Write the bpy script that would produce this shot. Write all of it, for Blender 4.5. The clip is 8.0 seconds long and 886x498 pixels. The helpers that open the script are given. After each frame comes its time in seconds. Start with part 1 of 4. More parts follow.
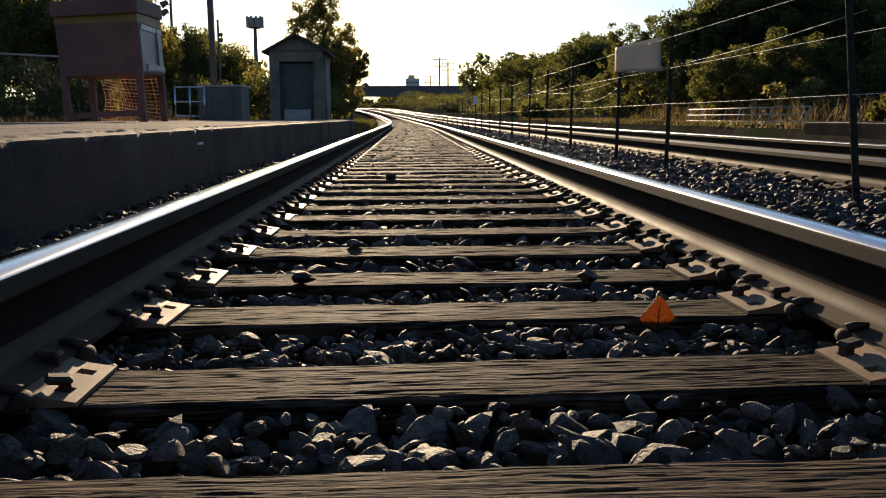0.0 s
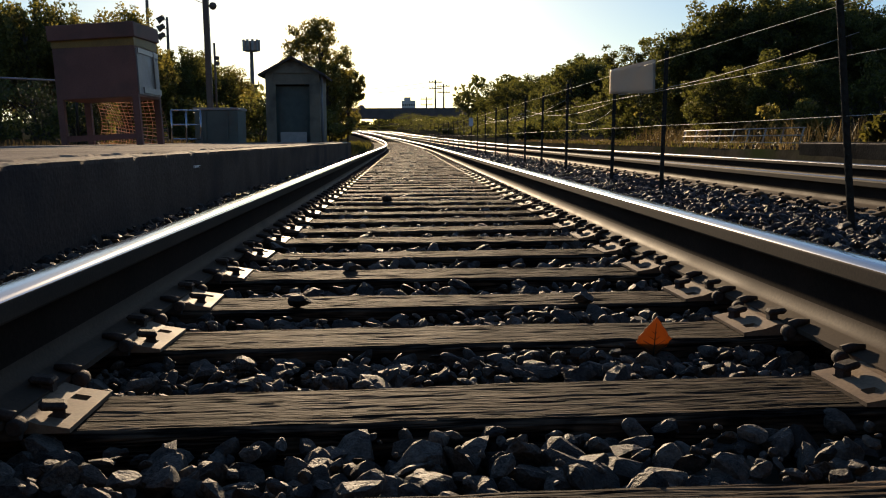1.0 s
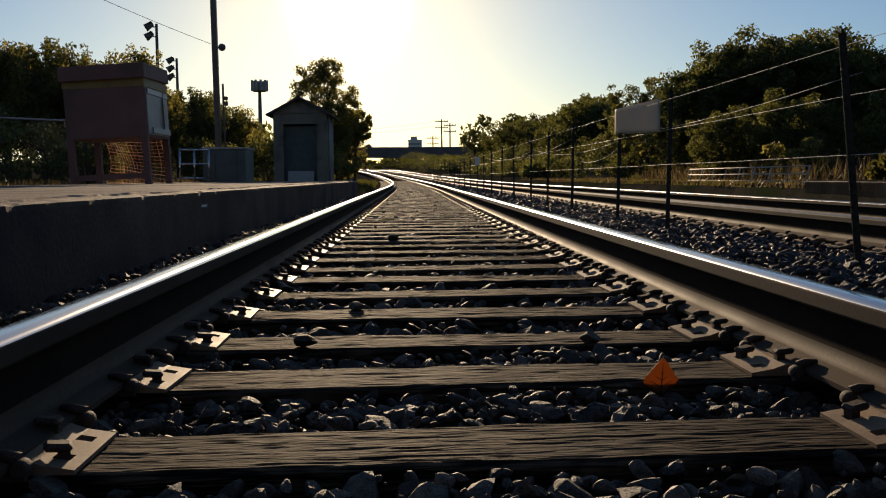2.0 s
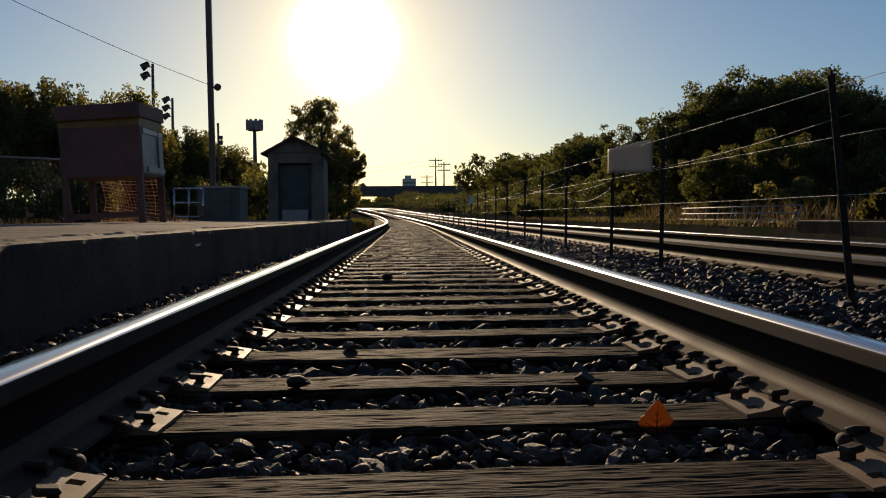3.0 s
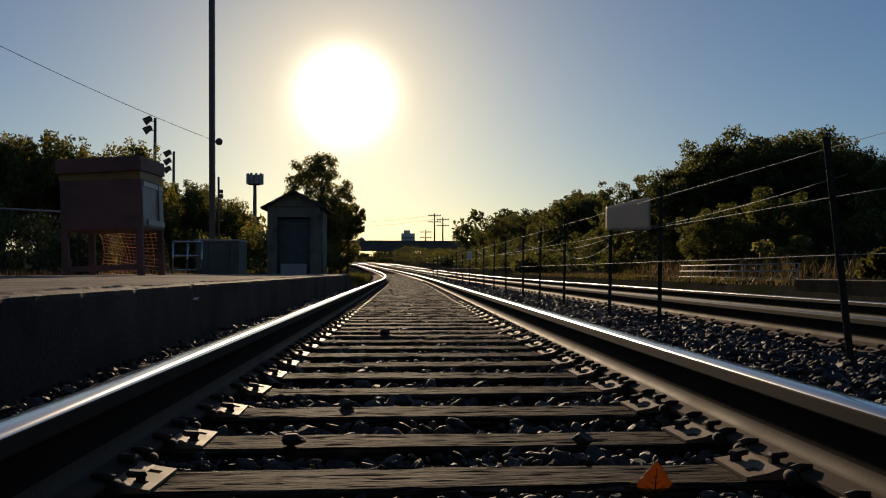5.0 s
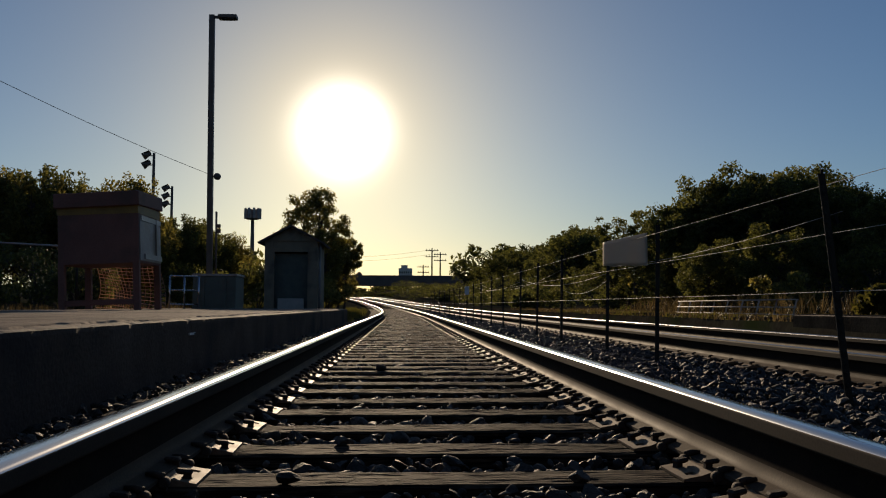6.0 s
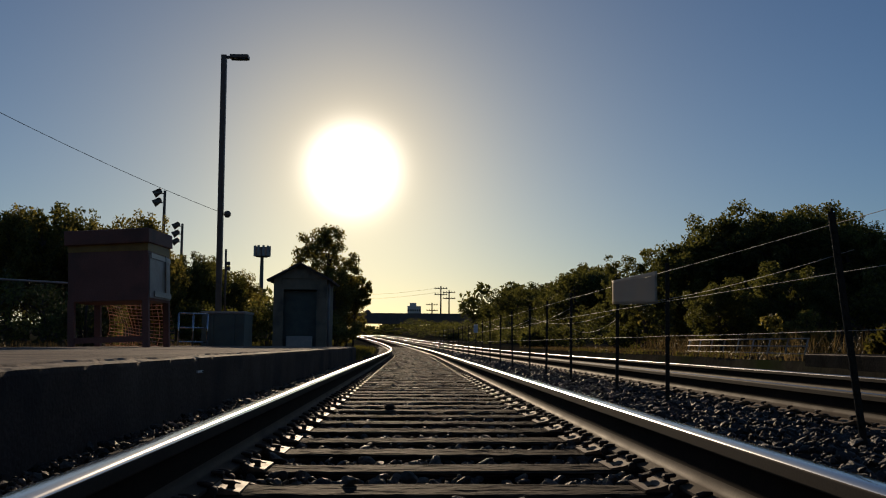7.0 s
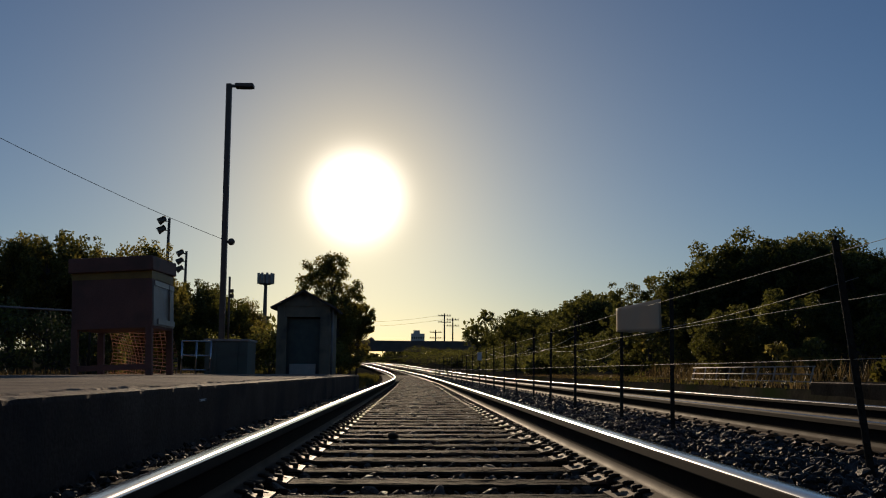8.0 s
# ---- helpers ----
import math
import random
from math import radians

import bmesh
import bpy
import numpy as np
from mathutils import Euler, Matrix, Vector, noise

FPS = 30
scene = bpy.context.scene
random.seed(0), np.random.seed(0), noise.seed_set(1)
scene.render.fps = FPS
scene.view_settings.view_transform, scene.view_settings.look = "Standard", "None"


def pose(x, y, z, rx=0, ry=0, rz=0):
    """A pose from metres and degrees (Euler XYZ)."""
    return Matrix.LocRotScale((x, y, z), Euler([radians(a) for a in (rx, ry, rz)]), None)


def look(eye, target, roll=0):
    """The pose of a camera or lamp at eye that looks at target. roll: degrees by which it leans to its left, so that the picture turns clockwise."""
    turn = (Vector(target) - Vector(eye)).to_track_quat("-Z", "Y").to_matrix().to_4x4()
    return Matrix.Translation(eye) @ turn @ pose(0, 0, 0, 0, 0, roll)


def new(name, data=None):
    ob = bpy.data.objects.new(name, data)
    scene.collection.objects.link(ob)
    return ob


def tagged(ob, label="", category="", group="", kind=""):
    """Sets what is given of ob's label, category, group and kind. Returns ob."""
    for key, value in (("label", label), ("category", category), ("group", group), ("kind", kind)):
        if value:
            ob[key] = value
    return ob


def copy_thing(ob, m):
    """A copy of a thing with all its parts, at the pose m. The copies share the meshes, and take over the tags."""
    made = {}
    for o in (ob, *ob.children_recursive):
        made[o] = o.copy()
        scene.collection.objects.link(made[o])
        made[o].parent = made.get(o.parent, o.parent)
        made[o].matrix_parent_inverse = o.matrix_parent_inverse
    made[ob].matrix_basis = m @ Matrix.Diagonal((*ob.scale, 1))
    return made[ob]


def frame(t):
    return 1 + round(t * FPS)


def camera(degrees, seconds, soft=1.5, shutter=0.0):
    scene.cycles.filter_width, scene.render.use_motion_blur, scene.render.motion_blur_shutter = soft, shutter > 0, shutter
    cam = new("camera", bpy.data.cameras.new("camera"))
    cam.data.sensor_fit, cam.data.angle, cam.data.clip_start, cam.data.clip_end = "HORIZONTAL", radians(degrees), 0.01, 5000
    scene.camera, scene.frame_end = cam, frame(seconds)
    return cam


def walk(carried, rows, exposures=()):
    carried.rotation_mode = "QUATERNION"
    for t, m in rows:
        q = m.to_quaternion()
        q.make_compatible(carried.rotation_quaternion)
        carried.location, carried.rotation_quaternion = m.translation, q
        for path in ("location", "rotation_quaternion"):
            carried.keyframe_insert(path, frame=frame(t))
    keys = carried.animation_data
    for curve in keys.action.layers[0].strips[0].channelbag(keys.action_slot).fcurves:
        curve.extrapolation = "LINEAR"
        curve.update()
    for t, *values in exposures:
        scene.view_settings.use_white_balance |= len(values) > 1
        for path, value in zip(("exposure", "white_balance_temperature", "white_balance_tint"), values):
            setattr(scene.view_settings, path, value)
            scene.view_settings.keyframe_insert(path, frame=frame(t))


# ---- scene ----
cam = camera(52.49, 8.0, soft=1.1)
EYE_X, EYE_Z = -0.12, 0.415
# seconds, metres from the first eye, yaw, pitch, roll
ROWS = [
    (0.0, 0.0, 0.0, 0.0, -2.149, -8.36, 0.099),
    (0.5, 0.001, -0.001, 0.003, -2.286, -7.71, 0.278),
    (1.0, 0.001, 0.0, 0.003, -2.41, -6.99, 0.284),
    (1.5, 0.002, -0.003, 0.006, -2.331, -5.895, 0.262),
    (2.0, 0.002, -0.004, 0.007, -2.004, -4.55, 0.37),
    (3.5, 0.002, -0.005, 0.015, -2.522, -1.169, 0.315),
    (4.0, 0.003, -0.008, 0.017, -2.353, -0.442, 0.237),
    (4.5, 0.002, -0.008, 0.017, -2.335, 0.379, -0.004),
    (6.0, 0.005, -0.008, 0.022, -2.657, 3.635, -0.294),
    (6.5, 0.004, -0.004, 0.022, -2.495, 4.684, -0.275),
    (7.0, 0.005, -0.004, 0.023, -2.1, 6.044, -0.445),
    (7.5, 0.005, -0.006, 0.026, -1.89, 7.249, -0.425),
    (8.0, 0.005, -0.006, 0.027, -1.868, 7.782, -0.447),
]
EXPOSURES = [(0.0, 0.82, 7050, 14), (1.0, 0.52, 7150, 14), (2.0, 0.10, 7200, 15), (3.5, -0.26, 7100, 15), (4.5, -0.38, 7000, 15), (6.0, -0.56, 6800, 14), (8.0, -0.72, 6700, 14)]
walk(cam, [(t, pose(EYE_X + x, y, EYE_Z + z, 90 + p, r, w)) for t, x, y, z, w, p, r in ROWS], EXPOSURES)

# ---- world and sun ----
SUN_EL, SUN_AZ = 11.0, -3.8          # degrees; azimuth to the right of the track's direction
SUN_DIR = Vector((math.sin(radians(SUN_AZ)) * math.cos(radians(SUN_EL)), math.cos(radians(SUN_AZ)) * math.cos(radians(SUN_EL)), math.sin(radians(SUN_EL))))


def build_world():
    w = bpy.data.worlds.new("sky")
    scene.world = w
    w.use_nodes = True
    nt = w.node_tree
    nt.nodes.clear()
    N, L = nt.nodes.new, nt.links.new
    out, bg = N("ShaderNodeOutputWorld"), N("ShaderNodeBackground")
    sky = N("ShaderNodeTexSky")
    sky.sky_type, sky.sun_disc = "NISHITA", False
    sky.sun_elevation, sky.sun_rotation = radians(SUN_EL), radians(SUN_AZ)
    sky.air_density, sky.dust_density, sky.ozone_density = 1.0, 0.3, 3.0
    # the bright, hazy ring of sky close round the sun
    co = N("ShaderNodeTexCoord")
    dot = N("ShaderNodeVectorMath")
    dot.operation = "DOT_PRODUCT"
    dot.inputs[1].default_value = SUN_DIR
    L(co.outputs["Generated"], dot.inputs[0])
    clampd = N("ShaderNodeClamp")
    clampd.inputs[1].default_value = -1
    L(dot.outputs["Value"], clampd.inputs[0])
    ang = N("ShaderNodeMath")
    ang.operation = "ARCCOSINE"
    L(clampd.outputs[0], ang.inputs[0])

    def lobe(width, power, colour, strength):
        a = N("ShaderNodeMath")
        a.operation = "DIVIDE"
        a.inputs[1].default_value = radians(width)
        L(ang.outputs[0], a.inputs[0])
        b = N("ShaderNodeMath")
        b.operation = "POWER"
        b.inputs[1].default_value = power
        L(a.outputs[0], b.inputs[0])
        c = N("ShaderNodeMath")
        c.operation = "MULTIPLY"
        c.inputs[1].default_value = -1
        L(b.outputs[0], c.inputs[0])
        d = N("ShaderNodeMath")
        d.operation = "EXPONENT"
        L(c.outputs[0], d.inputs[0])
        m = N("ShaderNodeVectorMath")
        m.operation = "SCALE"
        m.inputs[0].default_value = [k * strength for k in colour]
        L(d.outputs[0], m.inputs["Scale"])
        return m.outputs[0]

    def add(a, b):
        n = N("ShaderNodeVectorMath")
        n.operation = "ADD"
        L(a, n.inputs[0])
        L(b, n.inputs[1])
        return n.outputs[0]

    base = N("ShaderNodeVectorMath")
    base.operation = "SCALE"
    base.inputs["Scale"].default_value = SKY
    L(sky.outputs[0], base.inputs[0])
    tint = N("ShaderNodeVectorMath")
    tint.operation = "MULTIPLY"
    tint.inputs[1].default_value = SKY_TINT
    L(base.outputs[0], tint.inputs[0])
    # thick low haze towards the sun takes the blue out of the sky there
    dim = N("ShaderNodeVectorMath")
    dim.operation = "SUBTRACT"
    dim.inputs[0].default_value = (1, 1, 1)
    L(lobe(*HAZE), dim.inputs[1])
    hazed = N("ShaderNodeVectorMath")
    hazed.operation = "MULTIPLY"
    L(tint.outputs[0], hazed.inputs[0])
    L(dim.outputs[0], hazed.inputs[1])
    total = hazed.outputs[0]
    for args in LOBES:
        total = add(total, lobe(*args))
    L(total, bg.inputs[0])
    L(bg.outputs[0], out.inputs[0])


SKY, SKY_TINT = 0.088, (0.73, 0.88, 1.06)
HAZE = (18.0, 1.6, (0.03, 0.11, 0.26), 1.0)
LOBES = [(1.95, 2.0, (1.0, 0.94, 0.82), 7.0), (4.6, 1.15, (1.0, 0.71, 0.24), 0.92), (12.5, 1.4, (1.0, 0.66, 0.20), 0.23)]
build_world()
lamp = bpy.data.lights.new("sun", "SUN")
lamp.energy, lamp.angle, lamp.color = 4.6, radians(0.6), (1.0, 0.80, 0.55)
sun = new("sun", lamp)
sun.matrix_world = look(SUN_DIR * 100, (0, 0, 0))


# ---- mesh kit ----
def thing(name, label="", category="", group="", kind="", at=None):
    e = new(name)
    e.empty_display_size = 0.1
    if at is not None:
        e.matrix_basis = at if isinstance(at, Matrix) else Matrix.Translation(at)
    return tagged(e, label, category, group, kind)


def finish(me, bm, mats, smooth=False):
    bm.to_mesh(me)
    bm.free()
    for m in mats if isinstance(mats, (list, tuple)) else [mats]:
        me.materials.append(m)
    if smooth:
        for p in me.polygons:
            p.use_smooth = True
    return me


def part(name, bm, material, parent, label="", smooth=False):
    ob = new(name, finish(bpy.data.meshes.new(name), bm, material, smooth))
    ob.parent = parent
    return tagged(ob, label)


def solo(name, bm, material, label="", category="", group="", kind="", smooth=False, at=None):
    ob = new(name, finish(bpy.data.meshes.new(name), bm, material, smooth))
    if at is not None:
        ob.matrix_basis = at if isinstance(at, Matrix) else Matrix.Translation(at)
    return tagged(ob, label, category, group, kind)


def share(name, me, parent, m=None):
    ob = new(name, me)
    ob.parent = parent
    if m is not None:
        ob.matrix_basis = m
    return ob


def raw(name, verts, faces, mats, smooth=False):
    me = bpy.data.meshes.new(name)
    me.from_pydata([tuple(v) for v in verts] if not isinstance(verts, np.ndarray) else verts.tolist(), [], faces if isinstance(faces, list) else faces.tolist())
    for m in mats if isinstance(mats, (list, tuple)) else [mats]:
        me.materials.append(m)
    if smooth:
        me.polygons.foreach_set("use_smooth", np.ones(len(me.polygons), bool))
    me.update()
    return me


def add_box(bm, size, at=(0, 0, 0), turn=(0, 0, 0), bevel=0.0, mat=0):
    t = bmesh.new()
    bmesh.ops.create_cube(t, size=1)
    bmesh.ops.scale(t, vec=size, verts=t.verts)
    if bevel:
        bmesh.ops.bevel(t, geom=t.edges[:], offset=bevel, segments=2, affect="EDGES", profile=0.6)
    bmesh.ops.transform(t, matrix=pose(*at, *turn), verts=t.verts)
    return pour(bm, t, mat)


def pour(bm, t, mat=0):
    keep = {}
    for v in t.verts:
        keep[v] = bm.verts.new(v.co)
    for f in t.faces:
        g = bm.faces.new([keep[v] for v in f.verts])
        g.material_index, g.smooth = mat, f.smooth
    t.free()
    return bm


def box(size, at=(0, 0, 0), turn=(0, 0, 0), bevel=0.0):
    return add_box(bmesh.new(), size, at, turn, bevel)


def add_tube(bm, pts, radii, sides=8, cap=True, mat=0):
    pts = [Vector(p) for p in pts]
    if not isinstance(radii, (list, tuple)):
        radii = [radii] * len(pts)
    rings = []
    for i, p in enumerate(pts):
        d = (pts[min(i + 1, len(pts) - 1)] - pts[max(i - 1, 0)]).normalized()
        ref = Vector((0, 0, 1)) if abs(d.z) < 0.9 else Vector((0, 1, 0))
        a = d.cross(ref).normalized()
        b = d.cross(a)
        rings.append([bm.verts.new(p + (a * math.cos(k) + b * math.sin(k)) * radii[i]) for k in (2 * math.pi * j / sides for j in range(sides))])
    for r, s in zip(rings, rings[1:]):
        for j in range(sides):
            f = bm.faces.new((r[j], s[j], s[(j + 1) % sides], r[(j + 1) % sides]))
            f.smooth, f.material_index = True, mat
    if cap:
        bm.faces.new(rings[0]).material_index = mat
        bm.faces.new(rings[-1][::-1]).material_index = mat
    return bm


def tube(pts, radii, sides=8):
    return add_tube(bmesh.new(), pts, radii, sides)


# ---- materials ----
def nodes_of(m):
    m.use_nodes = True
    nt = m.node_tree
    return nt, nt.nodes.new, nt.links.new, nt.nodes["Principled BSDF"]


def surface(name, dark, light, scale=8.0, rough=0.8, metal=0.0, bump=0.3, fine=60.0, stretch=(1, 1, 1), stain=None, stain_scale=1.2, spec=0.5, vary=0.0, island=False, depth=0.02):
    """Two scales of noise in colour, a fine relief, and, if given, stains of a second colour."""
    m = bpy.data.materials.new(name)
    nt, N, L, bsdf = nodes_of(m)
    co = N("ShaderNodeTexCoord")
    mp = N("ShaderNodeMapping")
    mp.inputs["Scale"].default_value = stretch
    L(co.outputs["Object"], mp.inputs[0])
    big, small = N("ShaderNodeTexNoise"), N("ShaderNodeTexNoise")
    big.inputs["Scale"].default_value, small.inputs["Scale"].default_value = scale, fine
    big.inputs["Detail"].default_value, small.inputs["Detail"].default_value = 6, 4
    L(mp.outputs[0], big.inputs[0])
    L(mp.outputs[0], small.inputs[0])
    mixf = N("ShaderNodeMath")
    mixf.operation = "MULTIPLY_ADD"
    mixf.inputs[1].default_value, mixf.inputs[2].default_value = 0.45, 0.0
    L(small.outputs[0], mixf.inputs[0])
    sumf = N("ShaderNodeMath")
    sumf.operation = "MULTIPLY_ADD"
    sumf.inputs[1].default_value = 0.6
    L(big.outputs[0], sumf.inputs[0])
    L(mixf.outputs[0], sumf.inputs[2])
    ramp = N("ShaderNodeValToRGB")
    ramp.color_ramp.elements[0].position, ramp.color_ramp.elements[1].position = 0.36, 0.68
    ramp.color_ramp.elements[0].color, ramp.color_ramp.elements[1].color = (*dark, 1), (*light, 1)
    L(sumf.outputs[0], ramp.inputs[0])
    col = ramp.outputs[0]
    if stain:
        st = N("ShaderNodeTexNoise")
        st.inputs["Scale"].default_value, st.inputs["Detail"].default_value = stain_scale, 8
        L(co.outputs["Object"], st.inputs[0])
        sr = N("ShaderNodeValToRGB")
        sr.color_ramp.elements[0].position, sr.color_ramp.elements[1].position = 0.52, 0.66
        L(st.outputs[0], sr.inputs[0])
        mx = N("ShaderNodeMixRGB")
        mx.inputs[2].default_value = (*stain, 1)
        L(sr.outputs[0], mx.inputs[0])
        L(col, mx.inputs[1])
        col = mx.outputs[0]
    if vary:
        hsv = N("ShaderNodeHueSaturation")
        mr = N("ShaderNodeMapRange")
        mr.inputs[3].default_value, mr.inputs[4].default_value = 1 - vary, 1 + vary
        if island:
            L(N("ShaderNodeNewGeometry").outputs["Random Per Island"], mr.inputs[0])
        else:
            L(N("ShaderNodeObjectInfo").outputs["Random"], mr.inputs[0])
        L(mr.outputs[0], hsv.inputs["Value"])
        L(col, hsv.inputs["Color"])
        col = hsv.outputs[0]
    L(col, bsdf.inputs["Base Color"])
    rr = N("ShaderNodeMapRange")
    rr.inputs[3].default_value, rr.inputs[4].default_value = max(rough - 0.12, 0.02), min(rough + 0.12, 1)
    L(big.outputs[0], rr.inputs[0])
    L(rr.outputs[0], bsdf.inputs["Roughness"])
    bsdf.inputs["Metallic"].default_value = metal
    bsdf.inputs["Specular IOR Level"].default_value = spec
    if bump:
        bp = N("ShaderNodeBump")
        bp.inputs["Strength"].default_value, bp.inputs["Distance"].default_value = bump, depth
        L(sumf.outputs[0], bp.inputs["Height"])
        L(bp.outputs[0], bsdf.inputs["Normal"])
    return m


def leaf_surface(name, dark, light, glow):
    """Thin leaf: diffuse with light passing through, varied leaf by leaf."""
    m = bpy.data.materials.new(name)
    nt, N, L, bsdf = nodes_of(m)
    geo = N("ShaderNodeNewGeometry")
    ramp = N("ShaderNodeValToRGB")
    ramp.color_ramp.elements[0].color, ramp.color_ramp.elements[1].color = (*dark, 1), (*light, 1)
    L(geo.outputs["Random Per Island"], ramp.inputs[0])
    L(ramp.outputs[0], bsdf.inputs["Base Color"])
    bsdf.inputs["Roughness"].default_value = 0.55
    bsdf.inputs["Specular IOR Level"].default_value = 0.3
    tr = N("ShaderNodeBsdfTranslucent")
    gl = N("ShaderNodeMixRGB")
    gl.blend_type = "MULTIPLY"
    gl.inputs[0].default_value = 1
    gl.inputs[2].default_value = (*glow, 1)
    L(ramp.outputs[0], gl.inputs[1])
    L(gl.outputs[0], tr.inputs[0])
    mix = N("ShaderNodeMixShader")
    mix.inputs[0].default_value = 0.6
    L(bsdf.outputs[0], mix.inputs[1])
    L(tr.outputs[0], mix.inputs[2])
    L(mix.outputs[0], nt.nodes["Material Output"].inputs[0])
    return m


def wood_surface(name, dark, light, along=0, cracks=0.9):
    """Weathered timber: long grain, dark checks, worn lighter ridges; each piece differs."""
    m = bpy.data.materials.new(name)
    nt, N, L, bsdf = nodes_of(m)
    co, info = N("ShaderNodeTexCoord"), N("ShaderNodeObjectInfo")
    shift = N("ShaderNodeVectorMath")
    shift.operation = "MULTIPLY_ADD"
    shift.inputs[1].default_value = (37, 37, 37)
    L(info.outputs["Random"], shift.inputs[0])
    L(co.outputs["Object"], shift.inputs[2])
    s = [44.0, 44.0, 44.0]
    s[along] = 3.2
    mp = N("ShaderNodeMapping")
    mp.inputs["Scale"].default_value = s
    L(shift.outputs[0], mp.inputs[0])
    g = N("ShaderNodeTexNoise")
    g.inputs["Scale"].default_value, g.inputs["Detail"].default_value, g.inputs["Distortion"].default_value = 1.6, 9, 1.4
    L(mp.outputs[0], g.inputs[0])
    s2 = [46.0, 46.0, 46.0]
    s2[along] = 2.6
    mp2 = N("ShaderNodeMapping")
    mp2.inputs["Scale"].default_value = s2
    L(shift.outputs[0], mp2.inputs[0])
    ck = N("ShaderNodeTexNoise")
    ck.inputs["Scale"].default_value, ck.inputs["Detail"].default_value = 1.0, 5
    L(mp2.outputs[0], ck.inputs[0])
    cr = N("ShaderNodeValToRGB")
    for spot, value in ((0.455, 1.0), (0.49, 0.08), (0.51, 0.08), (0.545, 1.0)):
        stop = cr.color_ramp.elements.new(spot)
        stop.color = (value, value, value, 1)
    cr.color_ramp.elements[0].color = (1, 1, 1, 1)
    L(ck.outputs[0], cr.inputs[0])
    ramp = N("ShaderNodeValToRGB")
    ramp.color_ramp.elements[0].position, ramp.color_ramp.elements[1].position = 0.38, 0.64
    ramp.color_ramp.elements[0].color, ramp.color_ramp.elements[1].color = (*dark, 1), (*light, 1)
    L(g.outputs[0], ramp.inputs[0])
    mul = N("ShaderNodeMixRGB")
    mul.blend_type, mul.inputs[0].default_value = "MULTIPLY", cracks
    L(ramp.outputs[0], mul.inputs[1])
    L(cr.outputs[0], mul.inputs[2])
    blot = N("ShaderNodeTexNoise")
    blot.inputs["Scale"].default_value, blot.inputs["Detail"].default_value, blot.inputs["Distortion"].default_value = 8.0, 7, 1.0
    L(shift.outputs[0], blot.inputs[0])
    br = N("ShaderNodeValToRGB")
    br.color_ramp.elements[0].position, br.color_ramp.elements[1].position = 0.42, 0.60
    br.color_ramp.elements[0].color, br.color_ramp.elements[1].color = (0.38, 0.36, 0.35, 1), (1, 1, 1, 1)
    L(blot.outputs[0], br.inputs[0])
    worn = N("ShaderNodeMixRGB")
    worn.blend_type, worn.inputs[0].default_value = "MULTIPLY", 0.9
    L(mul.outputs[0], worn.inputs[1])
    L(br.outputs[0], worn.inputs[2])
    mul = worn
    hsv = N("ShaderNodeHueSaturation")
    mr = N("ShaderNodeMapRange")
    mr.inputs[3].default_value, mr.inputs[4].default_value = 0.7, 1.2
    L(info.outputs["Random"], mr.inputs[0])
    L(mr.outputs[0], hsv.inputs["Value"])
    L(mul.outputs[0], hsv.inputs["Color"])
    L(hsv.outputs[0], bsdf.inputs["Base Color"])
    bsdf.inputs["Roughness"].default_value = 0.82
    bsdf.inputs["Specular IOR Level"].default_value = 0.06
    hh = N("ShaderNodeMath")
    hh.operation = "ADD"
    L(g.outputs[0], hh.inputs[0])
    L(cr.outputs[0], hh.inputs[1])
    bp = N("ShaderNodeBump")
    bp.inputs["Strength"].default_value, bp.inputs["Distance"].default_value = 1.0, 0.005
    L(hh.outputs[0], bp.inputs["Height"])
    L(bp.outputs[0], bsdf.inputs["Normal"])
    return m


def polished_surface(name, value, smooth, rough, metal=1.0):
    """Running surface of a rail: wheel-polished steel with fine lengthwise streaks."""
    m = bpy.data.materials.new(name)
    nt, N, L, bsdf = nodes_of(m)
    co, mp, n = N("ShaderNodeTexCoord"), N("ShaderNodeMapping"), N("ShaderNodeTexNoise")
    mp.inputs["Scale"].default_value = (160, 0.6, 1)
    L(co.outputs["Object"], mp.inputs[0])
    n.inputs["Scale"].default_value, n.inputs["Detail"].default_value = 1, 5
    L(mp.outputs[0], n.inputs[0])
    mr = N("ShaderNodeMapRange")
    mr.inputs[3].default_value, mr.inputs[4].default_value = smooth, rough
    L(n.outputs[0], mr.inputs[0])
    L(mr.outputs[0], bsdf.inputs["Roughness"])
    bsdf.inputs["Base Color"].default_value = (value, value * 1.01, value * 1.04, 1)
    bsdf.inputs["Metallic"].default_value, bsdf.inputs["Specular IOR Level"].default_value = metal, 0.22
    bp = N("ShaderNodeBump")
    bp.inputs["Strength"].default_value, bp.inputs["Distance"].default_value = 0.15, 0.001
    L(n.outputs[0], bp.inputs["Height"])
    L(bp.outputs[0], bsdf.inputs["Normal"])
    return m


